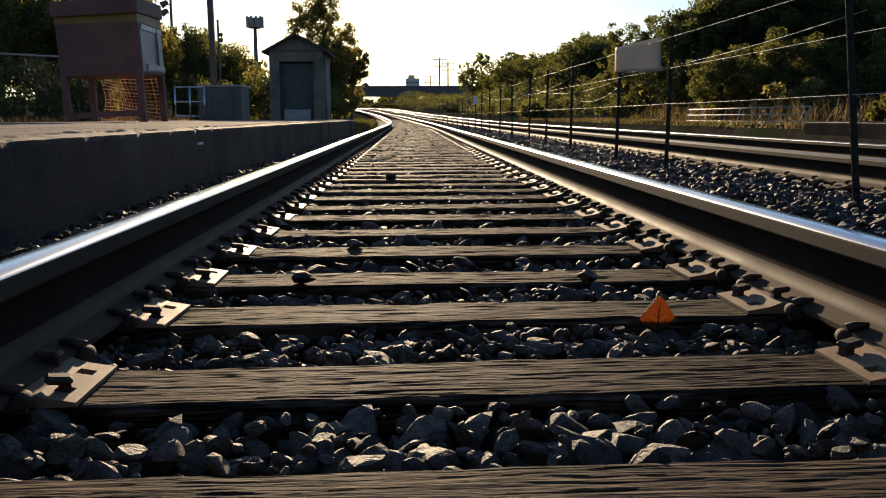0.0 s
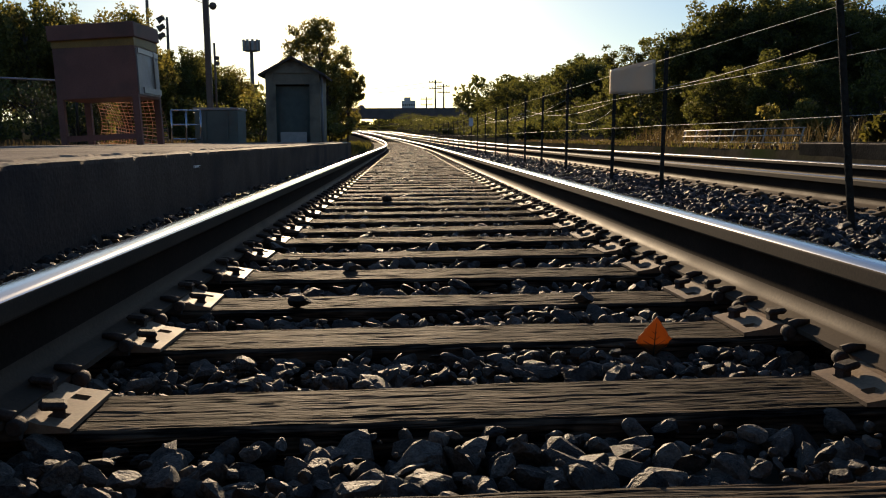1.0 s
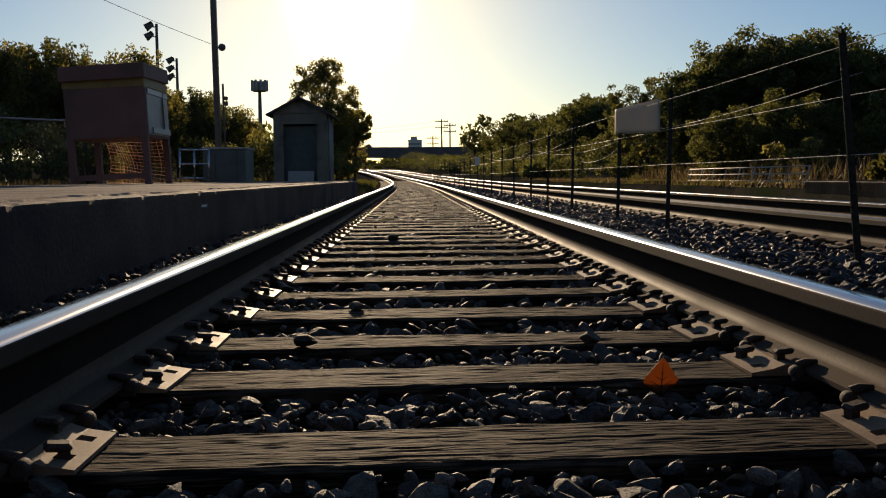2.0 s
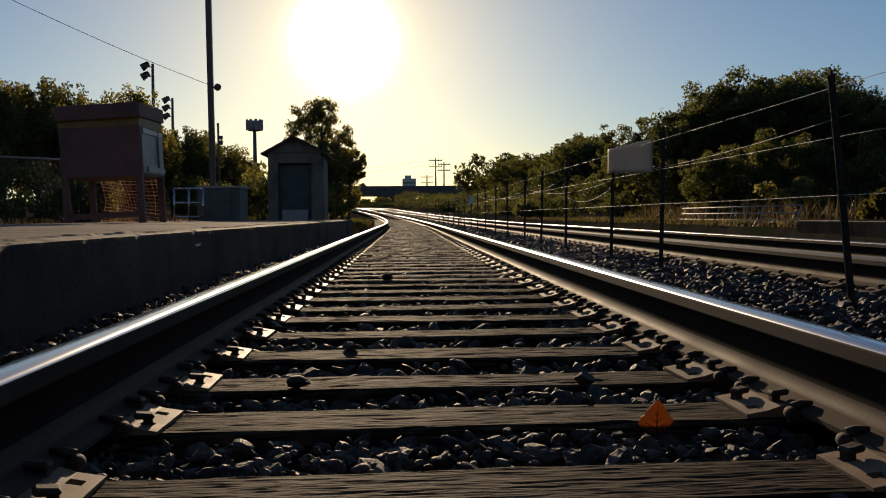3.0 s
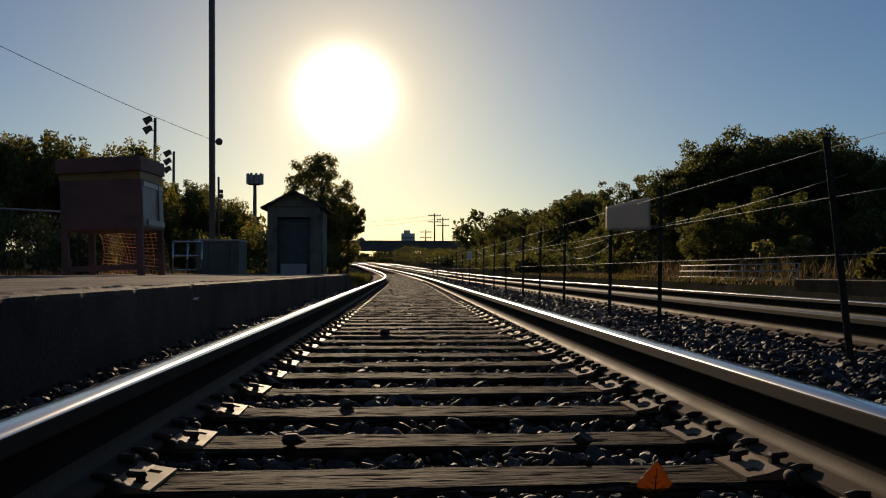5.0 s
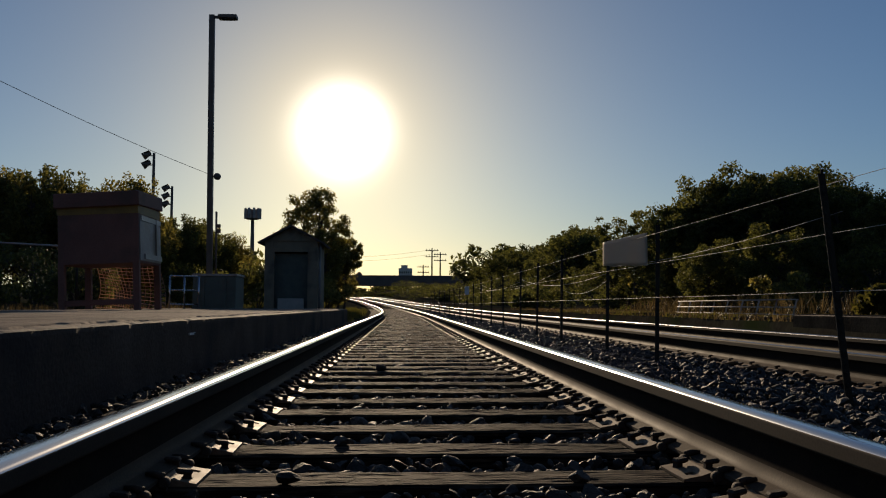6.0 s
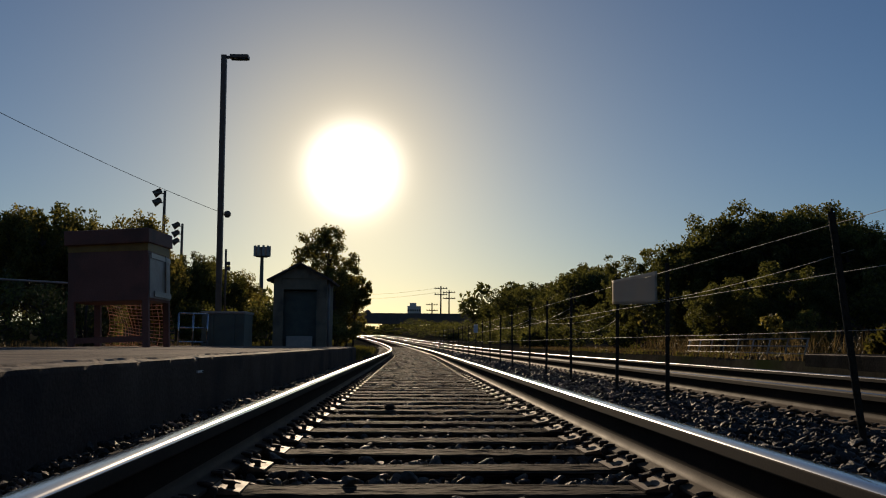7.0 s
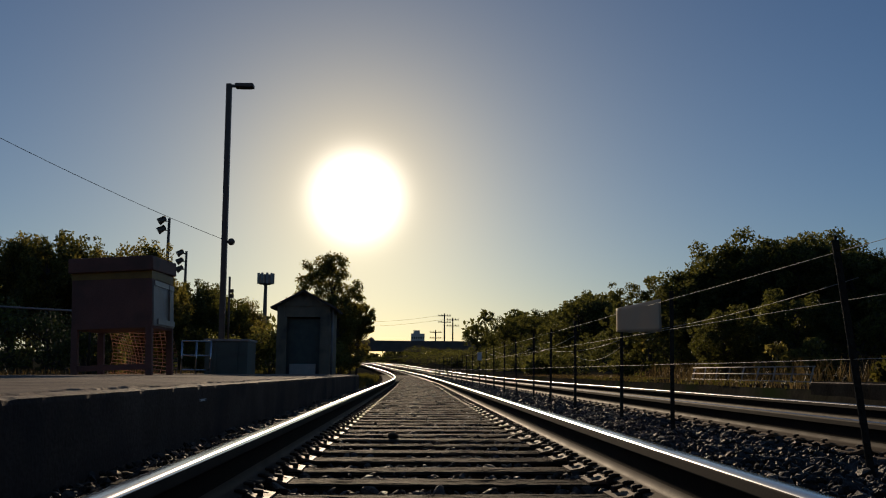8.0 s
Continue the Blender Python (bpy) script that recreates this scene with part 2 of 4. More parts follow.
M_TIE = wood_surface("creosoted_wood", (0.022, 0.015, 0.010), (0.158, 0.106, 0.066))
M_POST_WOOD = wood_surface("grey_pole_wood", (0.06, 0.045, 0.035), (0.20, 0.16, 0.12), along=2)
M_STONE = surface("crushed_stone", (0.028, 0.024, 0.019), (0.20, 0.168, 0.128), 2.4, 0.7, 0, 0.7, 20, vary=0.6, spec=0.16, depth=0.012)
M_STONES = surface("crushed_stone_bed", (0.024, 0.020, 0.016), (0.12, 0.101, 0.078), 60, 0.65, 0, 0.8, 260, vary=0.65, spec=0.22, depth=0.008, island=True)
# middle and second-track beds, darker than the near track's stone
M_STONES_DARK = surface("dark_crushed_stone", (0.015, 0.014, 0.013), (0.075, 0.067, 0.058), 90, 0.6, 0, 0.5, 600, vary=0.6, island=True, spec=0.22)
# web colour: dark rust, with the shade under the rail head painted in
M_RAIL_WEB = surface("shaded_dark_rust", (0.018, 0.013, 0.010), (0.036, 0.025, 0.018), 5, 0.85, 0.0, 0.03, 120, spec=0.03)
M_RAIL = surface("rusty_rail_steel", (0.058, 0.041, 0.028), (0.115, 0.083, 0.056), 5, 0.7, 0.0, 0.015, 160, stain=(0.07, 0.050, 0.036), stain_scale=2.5, spec=0.07)
M_RAIL_HEAD = surface("brown_rail_head", (0.042, 0.033, 0.025), (0.075, 0.058, 0.042), 6, 0.75, 0.0, 0.01, 160, spec=0.08)
M_POLISH = polished_surface("polished_rail_top", 0.46, 0.09, 0.20)
M_POLISH_DULL = polished_surface("dull_rail_top", 0.17, 0.28, 0.46)
M_PLATE = surface("rusty_plate_steel", (0.15, 0.098, 0.058), (0.26, 0.178, 0.108), 18, 0.65, 0.0, 0.06, 160, vary=0.2, spec=0.2)
M_SPIKE = surface("dark_forged_steel", (0.035, 0.026, 0.02), (0.085, 0.062, 0.046), 40, 0.8, 0.0, 0.2, 200, vary=0.2, spec=0.25)
M_GROUND = surface("dry_ground", (0.028, 0.026, 0.020), (0.075, 0.066, 0.045), 1.4, 0.95, 0, 0.6, 14, stain=(0.035, 0.045, 0.018), stain_scale=0.5, spec=0.0)
# worn lip, paler than the slab: sunlight on it put into the colour
M_EDGE_LIT = surface("sunlit_edge_concrete", (0.20, 0.155, 0.11), (0.44, 0.35, 0.25), 6, 0.85, 0, 0.6, 50, stain=(0.14, 0.11, 0.085), stain_scale=3.0, spec=0.1)
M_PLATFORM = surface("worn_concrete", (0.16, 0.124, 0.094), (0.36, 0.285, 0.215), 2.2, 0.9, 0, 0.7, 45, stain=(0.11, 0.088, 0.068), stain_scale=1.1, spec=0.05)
# only for the added wall behind the camera; dark to keep fill low
M_WALL_DARK = surface("dark_sky_blocker", (0.03, 0.026, 0.022), (0.065, 0.056, 0.047), 1.5, 0.9, 0, 0.4, 30, stain=(0.02, 0.018, 0.016), stain_scale=0.4, spec=0.1)
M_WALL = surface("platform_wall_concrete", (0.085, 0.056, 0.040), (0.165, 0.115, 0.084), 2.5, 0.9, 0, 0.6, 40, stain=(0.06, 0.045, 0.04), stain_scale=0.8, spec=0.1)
M_BOX = surface("dark_red_painted_metal", (0.17, 0.085, 0.07), (0.24, 0.12, 0.095), 2, 0.7, 0, 0.08, 40, stain=(0.14, 0.085, 0.07), spec=0.25)
M_YELLOW = surface("dull_yellow", (0.20, 0.12, 0.03), (0.32, 0.20, 0.05), 4, 0.6, 0, 0.1, 60)
M_GREY = surface("grey_painted_metal", (0.20, 0.195, 0.19), (0.32, 0.31, 0.30), 3, 0.5, 0.0, 0.08, 60, stain=(0.20, 0.16, 0.12))
M_GALV = surface("galvanised_steel", (0.24, 0.24, 0.24), (0.40, 0.39, 0.37), 20, 0.5, 0.8, 0.08, 120)
M_POLE = surface("bronze_painted_pole", (0.10, 0.07, 0.05), (0.16, 0.115, 0.085), 4, 0.5, 0.0, 0.05, 60)
M_TPOST = surface("dark_green_post_steel", (0.02, 0.022, 0.018), (0.045, 0.047, 0.038), 12, 0.65, 0.0, 0.1, 80, spec=0.2)
M_SIGN = leaf_surface("weathered_pale_panel", (0.58, 0.54, 0.48), (0.64, 0.60, 0.53), (1.0, 0.97, 0.9))
M_WHITE = surface("white_sign_face", (0.65, 0.65, 0.63), (0.8, 0.8, 0.78), 6, 0.5, 0, 0.05, 60)
M_HUT = surface("hut_pale_boards", (0.17, 0.145, 0.10), (0.25, 0.215, 0.15), 3, 0.8, 0, 0.2, 50, stain=(0.10, 0.088, 0.065))
M_HUT_DARK = surface("hut_green_door", (0.05, 0.07, 0.06), (0.09, 0.12, 0.10), 4, 0.6, 0, 0.1, 50)
M_HUT_PALE = surface("hut_lower_panel", (0.33, 0.32, 0.28), (0.45, 0.43, 0.38), 5, 0.7, 0, 0.1, 50)
M_ROOF = surface("dark_shingle", (0.05, 0.04, 0.035), (0.10, 0.08, 0.07), 9, 0.85, 0, 0.5, 60)
M_TANK = surface("green_grey_paint", (0.075, 0.095, 0.075), (0.13, 0.15, 0.12), 3, 0.6, 0, 0.1, 50, stain=(0.10, 0.09, 0.07))
M_FAR_WALL = surface("mossy_dark_concrete", (0.03, 0.027, 0.022), (0.075, 0.065, 0.05), 2.5, 0.95, 0, 0.6, 30, stain=(0.03, 0.035, 0.018), stain_scale=1.5, spec=0.0)
M_BRIDGE = surface("brown_bridge_steel", (0.10, 0.07, 0.06), (0.17, 0.12, 0.10), 0.7, 0.8, 0, 0.2, 8)
M_TOWER = surface("pale_far_concrete", (0.50, 0.46, 0.42), (0.60, 0.55, 0.50), 0.3, 0.8, 0, 0.1, 5)
M_GLASS = surface("dark_window_glass", (0.03, 0.035, 0.04), (0.06, 0.065, 0.07), 1, 0.15, 0, 0.0, 5)
M_BARK = surface("bark", (0.035, 0.027, 0.02), (0.10, 0.075, 0.055), 9, 0.95, 0, 0.9, 50, (1, 1, 0.3))
M_LEAF = leaf_surface("summer_leaves", (0.030, 0.037, 0.015), (0.092, 0.098, 0.040), (2.5, 2.25, 1.2))
M_LEAF_DRY = leaf_surface("late_summer_leaves", (0.055, 0.058, 0.022), (0.15, 0.138, 0.055), (2.6, 2.3, 1.25))
M_WEED = leaf_surface("dry_weeds", (0.05, 0.040, 0.022), (0.14, 0.108, 0.06), (1.2, 1.1, 0.8))
M_GREEN_WEED = leaf_surface("green_weeds", (0.045, 0.050, 0.018), (0.11, 0.105, 0.04), (1.5, 1.35, 0.7))
M_NET = leaf_surface("orange_plastic_net", (0.34, 0.22, 0.17), (0.60, 0.44, 0.36), (1.3, 1.2, 1.1))
M_AUTUMN = leaf_surface("orange_leaf", (0.34, 0.165, 0.065), (0.40, 0.20, 0.08), (1.05, 0.95, 0.8))
M_RAILING = surface("pale_galvanised_pipe", (0.42, 0.40, 0.36), (0.60, 0.57, 0.52), 14, 0.7, 0.0, 0.05, 90, stain=(0.32, 0.24, 0.18), spec=0.15)
M_CABLE = surface("black_cable", (0.02, 0.02, 0.02), (0.04, 0.04, 0.04), 10, 0.6)
M_WIRE = surface("fence_wire_steel", (0.40, 0.38, 0.34), (0.55, 0.52, 0.47), 20, 0.6, 0.0, 0.0, 120, spec=0.4)


# ---- plan ----
def bend(y):
    """Sideways shift of the track's centre line: straight, then a left-hand curve."""
    if y < 25:
        return 0.0
    if y < 150:
        return -(y - 25) ** 2 / 1200.0
    return -(125 ** 2) / 1200.0 - (y - 150) * 125 / 600.0


def rise(y):
    """Gentle climb of the line ahead."""
    if y < 25:
        return 0.0
    if y < 105:
        return 1.6e-4 * (y - 25) ** 2
    return 1.024 + 0.8 * (1 - math.exp(-(y - 105) * 0.0256 / 0.8))


TRACK_2 = 3.45            # centre of the second track
EDGE_L, EDGE_R = -1.60, 5.60   # platform edges
PLAT_Z = 0.342
TIE_Y = [0.47, 0.933, 1.40, 1.90, 2.32, 2.79]
while TIE_Y[-1] < 118:
    TIE_Y.append(TIE_Y[-1] + 0.465 + random.uniform(-0.018, 0.018))
TIE_Y = [-0.465 * k for k in range(26, -1, -1)] + TIE_Y
FIRST = 25                # the first tie that carries plates
SKEW = 2.4
SKEWS = [2.4 + random.uniform(-0.8, 0.8) for _ in TIE_Y]
random.seed(4)


# ---- ground ----
def ground_height(s, y):
    r = rise(max(y, 0))
    n = noise.noise(Vector((s * 0.35, y * 0.35, 3.1)))
    if EDGE_L - 0.05 < s < EDGE_R:
        edge = -0.07 if s < 4.9 else -0.03
        return r + edge + 0.012 * n
    if s <= EDGE_L - 0.05:
        flat = 0.27 if y < 24.5 else (0.27 if s < -3.4 else -0.05)
        out = max(0.0, -s - 9)
        return r + flat + 0.03 * n + 0.03 * out
    bank = min(max(s - 11.0, 0), 14)
    return r + 0.22 + 0.05 * n + 0.16 * bank


def build_ground():
    ss = [-1500, -600, -250, -120, -60, -35, -25, -18, -14, -11, -9, -7.6, -6.5, -5.5, -4.5, -3.8, -3.2, -2.6, -2.0, -1.7, -1.64, -1.5, -1.2, -0.6, 0, 0.6, 1.2, 1.8, 2.4, 3.0, 3.6, 4.2, 4.8, 5.2, 5.55, 5.62, 6.2, 7, 8, 9, 10, 11, 12, 13.5, 15, 17, 20, 25, 40, 80, 200, 600, 1500]
    ys = [-1200, -300, -100, -50, -25] + [-15 + 0.8 * i for i in range(90)] + [58 + 2.5 * i for i in range(40)] + [165, 180, 200, 230, 270, 320, 400, 600, 1000, 1800, 3200]
    v, f = [], []
    for y in ys:
        for s in ss:
            v.append((s + bend(y), y, ground_height(s, y)))
    w = len(ss)
    for j in range(len(ys) - 1):
        for i in range(w - 1):
            a = j * w + i
            f.append((a, a + 1, a + w + 1, a + w))
    tagged(new("ground", raw("ground", v, f, M_GROUND, True)), "dry earth and trackside ground under the railway", "ground", kind="structure")


build_ground()


# ---- platforms ----
def platform(name, inner, outer, y0, y1, label, top, wall):
    """A low concrete slab whose worn edge follows the track."""
    sgn = 1 if outer > inner else -1
    v, f = [], []
    n = int((y1 - y0) / 0.045)
    prof = [(0.0, -0.45), (0.0, -0.13), (0.0, -0.035), (0.0, -0.012), (0.018, -0.005), (0.075, -0.004), (0.087, 0.006), (0.2, 0.005), (0.5, 0.003), (1.0, 0.0), (1.6, 0.0), (abs(outer - inner), 0.0), (abs(outer - inner), -0.45)]
    for i in range(n + 1):
        y = y0 + (y1 - y0) * i / n
        wear = 0.5 + 0.5 * noise.noise(Vector((0, y * 1.7, 9)))
        chip = max(0.0, noise.noise(Vector((5, y * 6.0, 2))) - 0.12)
        for k, (d, h) in enumerate(prof):
            x, z = inner + sgn * d, PLAT_Z + h
            if k in (3, 4):
                x += sgn * (0.010 * wear + 0.022 * chip)
                z -= 0.005 * wear + 0.012 * chip
            elif k in (1, 2):
                x += sgn * (0.006 * noise.noise(Vector((1, y * 1.1, h * 20))) + (0.012 * chip if k == 2 else 0))
            elif 4 < k < 11:
                z += 0.010 * noise.noise(Vector((d * 2.3, y * 1.3, 7))) + 0.005 * noise.noise(Vector((d * 9, y * 7, 1)))
                if k in (5, 6):
                    x += sgn * (0.05 * noise.noise(Vector((3, y * 1.9, 4))) + 0.025 * noise.noise(Vector((8, y * 7.5, 4))))
                    z += 0.012 * min(0.0, noise.noise(Vector((2, y * 0.9, 6)))) if k == 6 else 0.0
            v.append((x + bend(y), y, z + rise(y)))
    w = len(prof)
    for i in range(n):
        for k in range(w - 1):
            a = i * w + k
            f.append((a, a + 1, a + w + 1, a + w) if sgn > 0 else (a, a + w, a + w + 1, a + 1))
    f.append(tuple(range(w)))
    f.append(tuple(range(n * w + w - 1, n * w - 1, -1)))
    me = raw(name, v, f, [top, wall, M_EDGE_LIT], False)
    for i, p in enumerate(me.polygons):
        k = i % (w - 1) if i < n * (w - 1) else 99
        # wall faces coloured darker; the lip paler, with painted sunlight
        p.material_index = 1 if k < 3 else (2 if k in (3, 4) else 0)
        p.use_smooth = False
    return tagged(new(name, me), label, "platform", kind="structure")


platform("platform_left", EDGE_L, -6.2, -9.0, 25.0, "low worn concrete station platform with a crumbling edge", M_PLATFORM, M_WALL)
platform("platform_right", EDGE_R, 9.5, -2.0, 12.9, "low dark concrete platform beside the second track, overgrown with weeds", M_FAR_WALL, M_FAR_WALL)


# ---- rails ----
def rail_profile():
    """Half of a rail's section: foot, fillet, web, head with a worn round corner; mirrored for the other half."""
    half = [(0.070, 0.0), (0.070, 0.010), (0.046, 0.0155), (0.026, 0.0205), (0.0145, 0.030), (0.0085, 0.050), (0.0085, 0.106), (0.012, 0.122), (0.0325, 0.128), (0.0342, 0.132)]
    crown = [(0.0, 0.173)]
    for tilt, length in ((4, 0.0156), (10, 0.003), (17, 0.0032), (24, 0.0032), (31, 0.0032), (38, 0.0032), (46, 0.003), (55, 0.0025), (66, 0.002), (84, 0.002)):
        crown.append((crown[-1][0] + length * math.cos(radians(tilt)), crown[-1][1] - length * math.sin(radians(tilt))))
    half += crown[::-1]
    return half + [(-x, z) for x, z in half[-2::-1]]


def rail(name, centre, z0, label, parent_group, top_steel, side):
    """One long rail that follows the line; its field edge stays brown, its crown and gauge corner are polished."""
    prof = rail_profile() if side < 0 else [(-x, z) for x, z in rail_profile()]
    ys = [-30, -20] + [-12 + 0.5 * i for i in range(40)] + [8 + 1.0 * i for i in range(30)] + [38 + 1.5 * i for i in range(75)]
    v, f = [], []
    for y in ys:
        wob = 0.002 * noise.noise(Vector((centre, y * 0.5, 0)))
        for x, z in prof:
            v.append((centre + bend(y) + x + wob, y, z0 + rise(y) + z))
    w = len(prof)
    for j in range(len(ys) - 1):
        for i in range(w):
            a, b = j * w + i, j * w + (i + 1) % w
            f.append((a, b, b + w, a + w) if side < 0 else (a, a + w, b + w, b))
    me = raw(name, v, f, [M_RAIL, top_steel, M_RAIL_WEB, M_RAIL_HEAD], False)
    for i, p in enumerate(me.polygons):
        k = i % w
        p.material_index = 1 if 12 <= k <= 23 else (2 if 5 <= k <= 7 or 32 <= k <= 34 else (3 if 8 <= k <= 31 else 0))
        p.use_smooth = 3 <= k <= 6 or 10 <= k <= 29 or 33 <= k <= 36
    return tagged(new(name, me), label, "rail", parent_group)


for off, z0, grp in ((0.0, 0.018, "rails of the near track"), (TRACK_2, -0.012, "rails of the second track")):
    for side in (-1, 1):
        rail("rail", off + side * 0.753, z0, "long rusty steel rail with a wheel-polished shining top", grp, M_POLISH if off == 0 else M_POLISH_DULL, side)


# ---- ties ----
def tie_mesh(nx, ny, seed, rough):
    """A timber 2.6 m long with checked, worn top and broken arrises."""
    L, W, H = 2.6, 0.205, 0.17
    v, f = [], []
    loop = [(-1, -1.0), (-1, -0.5), (-1, -0.06)] + [(-1 + 2 * k / ny, 0.0) for k in range(ny + 1)] + [(1, -0.06), (1, -0.5), (1, -1.0)]
    for i in range(nx + 1):
        x = -L / 2 + L * i / nx
        for u, h in loop:
            y, z = u * W / 2, h * H
            q = Vector((x * 5.0, y * 85, seed * 7.7))
            if h == 0:
                z += rough * (0.8 * noise.noise(q) + 0.8 * noise.noise(Vector((x * 14, y * 170, seed))) + 2.0 * min(0, noise.noise(Vector((x * 3.0, y * 75, seed + 2))) + 0.27) - 0.3)
                d = 1 - abs(u)
                if d < 0.14:
                    z -= (0.14 - d) * 0.05 + rough * 0.8 * max(0, noise.noise(Vector((x * 5, u, seed + 3))))
                z += 0.005 * noise.noise(Vector((x * 0.9, y * 3, seed + 9)))
            y += 0.008 * noise.noise(Vector((x * 2.1, u + h, seed))) + 0.006 * noise.noise(Vector((x * 9, u, seed + h)))
            v.append((x, y, z))
    w = len(loop)
    for i in range(nx):
        for k in range(w - 1):
            a = i * w + k
            f.append((a, a + w, a + w + 1, a + 1))
    f.append(tuple(range(w)))
    f.append(tuple(range(nx * w + w - 1, nx * w - 1, -1)))
    return raw("tie", v, f, M_TIE, False)


FINE = [tie_mesh(260, 70, k, 0.0014) if k < 5 else tie_mesh(110, 30, k, 0.002) for k in range(14)]
PLAIN = [tie_mesh(36, 5, k + 20, 0.003) for k in range(6)]
TIE_LABEL = "weathered brown wooden railway tie with split grain"


def lay_ties(off, drop, group, limit):
    late = []
    for i, y in enumerate(TIE_Y):
        me = FINE[i - FIRST] if 0 <= i - FIRST < len(FINE) and off == 0 else PLAIN[(i * 5 + 2) % len(PLAIN)]
        m = pose(off + bend(y) + random.uniform(-0.03, 0.03), y, rise(y) - drop, 0, 0, SKEWS[i] + math.degrees(max(0, min(y, 150) - 25) / 600.0))
        if i < limit + FIRST:
            ob = new("tie", me)
            ob.matrix_basis = m
            tagged(ob, TIE_LABEL, "railway tie", group)
        else:
            late.append(m)
    bm = bmesh.new()
    for m in late:
        t = bmesh.new()
        bmesh.ops.create_cube(t, size=1)
        bmesh.ops.transform(t, matrix=m @ Matrix.Translation((0, 0, -0.08)) @ Matrix.Diagonal((2.6, 0.205, 0.16, 1)), verts=t.verts)
        pour(bm, t)
    solo("far_ties", bm, M_TIE, "distant wooden railway ties along the curve", "railway ties", kind="stuff")


lay_ties(0.0, 0.0, "ties of the near track", 130)
lay_ties(TRACK_2, 0.065, "ties of the second track", 90)


# ---- tie plates, spikes and anchors ----
def plate_mesh():
    """Rolled plate with four square holes; the rail's seat lies across its middle. Built for the right-hand rail, x towards the field."""
    bm = bmesh.new()
    xs = [-0.158, -0.139, -0.113, -0.086, 0.086, 0.113, 0.139, 0.158]
    ys = [-0.096, -0.060, -0.034, 0.034, 0.060, 0.096]
    def h(x):
        a = abs(x)
        return 0.018 if a <= 0.078 else (0.024 if a <= 0.092 else 0.007 + 0.011 * (0.158 - a) / 0.066)
    grid = {}
    for i, x in enumerate(xs):
        for j, y in enumerate(ys):
            for k in (0, 1):
                grid[i, j, k] = bm.verts.new((x, y, h(x) if k else 0.0))
    holes = {(1, 1), (1, 3), (5, 1), (5, 3)}
    def cell(i, j):
        return 0 <= i < len(xs) - 1 and 0 <= j < len(ys) - 1 and (i, j) not in holes
    for i in range(len(xs) - 1):
        for j in range(len(ys) - 1):
            if not cell(i, j):
                continue
            bm.faces.new([grid[i, j, 1], grid[i + 1, j, 1], grid[i + 1, j + 1, 1], grid[i, j + 1, 1]])
            for (di, dj), (p, q) in (((-1, 0), ((i, j + 1), (i, j))), ((1, 0), ((i + 1, j), (i + 1, j + 1))), ((0, -1), ((i, j), (i + 1, j))), ((0, 1), ((i + 1, j + 1), (i, j + 1)))):
                if not cell(i + di, j + dj):
                    bm.faces.new([grid[*p, 0], grid[*q, 0], grid[*q, 1], grid[*p, 1]])
    return finish(bpy.data.meshes.new("plate"), bm, M_PLATE)


def spike_mesh():
    """A cut spike: square shank and a flat, overhanging head towards -x."""
    bm = bmesh.new()
    add_box(bm, (0.018, 0.018, 0.06), (0, 0, 0.0))
    t = bmesh.new()
    bmesh.ops.create_cube(t, size=1)
    bmesh.ops.scale(t, vec=(0.040, 0.031, 0.013), verts=t.verts)
    bmesh.ops.bevel(t, geom=t.edges[:], offset=0.005, segments=1, affect="EDGES")
    bmesh.ops.transform(t, matrix=pose(-0.008, 0, 0.031, 0, 7, 0), verts=t.verts)
    pour(bm, t)
    return finish(bpy.data.meshes.new("spike"), bm, M_SPIKE)


def anchor_mesh():
    """A forged steel anchor: a thick round jaw on the gauge side, a bar under the foot, and a tongue bearing on top of it."""
    bm = bmesh.new()
    add_tube(bm, [(-0.084, -0.014, 0.001), (-0.084, -0.010, 0.001), (-0.084, 0.010, 0.001), (-0.084, 0.014, 0.001)], [0.010, 0.013, 0.013, 0.010], 14)
    add_tube(bm, [(-0.082, 0, 0.014), (-0.064, 0, 0.020), (-0.040, 0, 0.022)], [0.010, 0.009, 0.005], 6)
    add_tube(bm, [(-0.09, 0, -0.010), (0.06, 0, -0.012), (0.086, 0, -0.002), (0.088, 0, 0.016), (0.074, 0, 0.025), (0.058, 0, 0.021)], [0.010, 0.009, 0.010, 0.010, 0.008, 0.005], 6)
    return finish(bpy.data.meshes.new("anchor"), bm, M_SPIKE)


PLATE, SPIKE, ANCHOR = plate_mesh(), spike_mesh(), anchor_mesh()


def plate_set():
    e = thing("tie_plate", "rusty steel tie plate with square holes and driven spikes", "tie plate")
    share("plate", PLATE, e)
    for (x, y), turn, up in (((-0.078, -0.045), 180, -0.006), ((-0.126, 0.047), 200, -0.020), ((0.078, 0.045), 0, -0.006), ((0.126, -0.047), 20, -0.020)):
        share("spike", SPIKE, e, pose(x, y, 0.018 + up, 0, 0, turn))
    return e


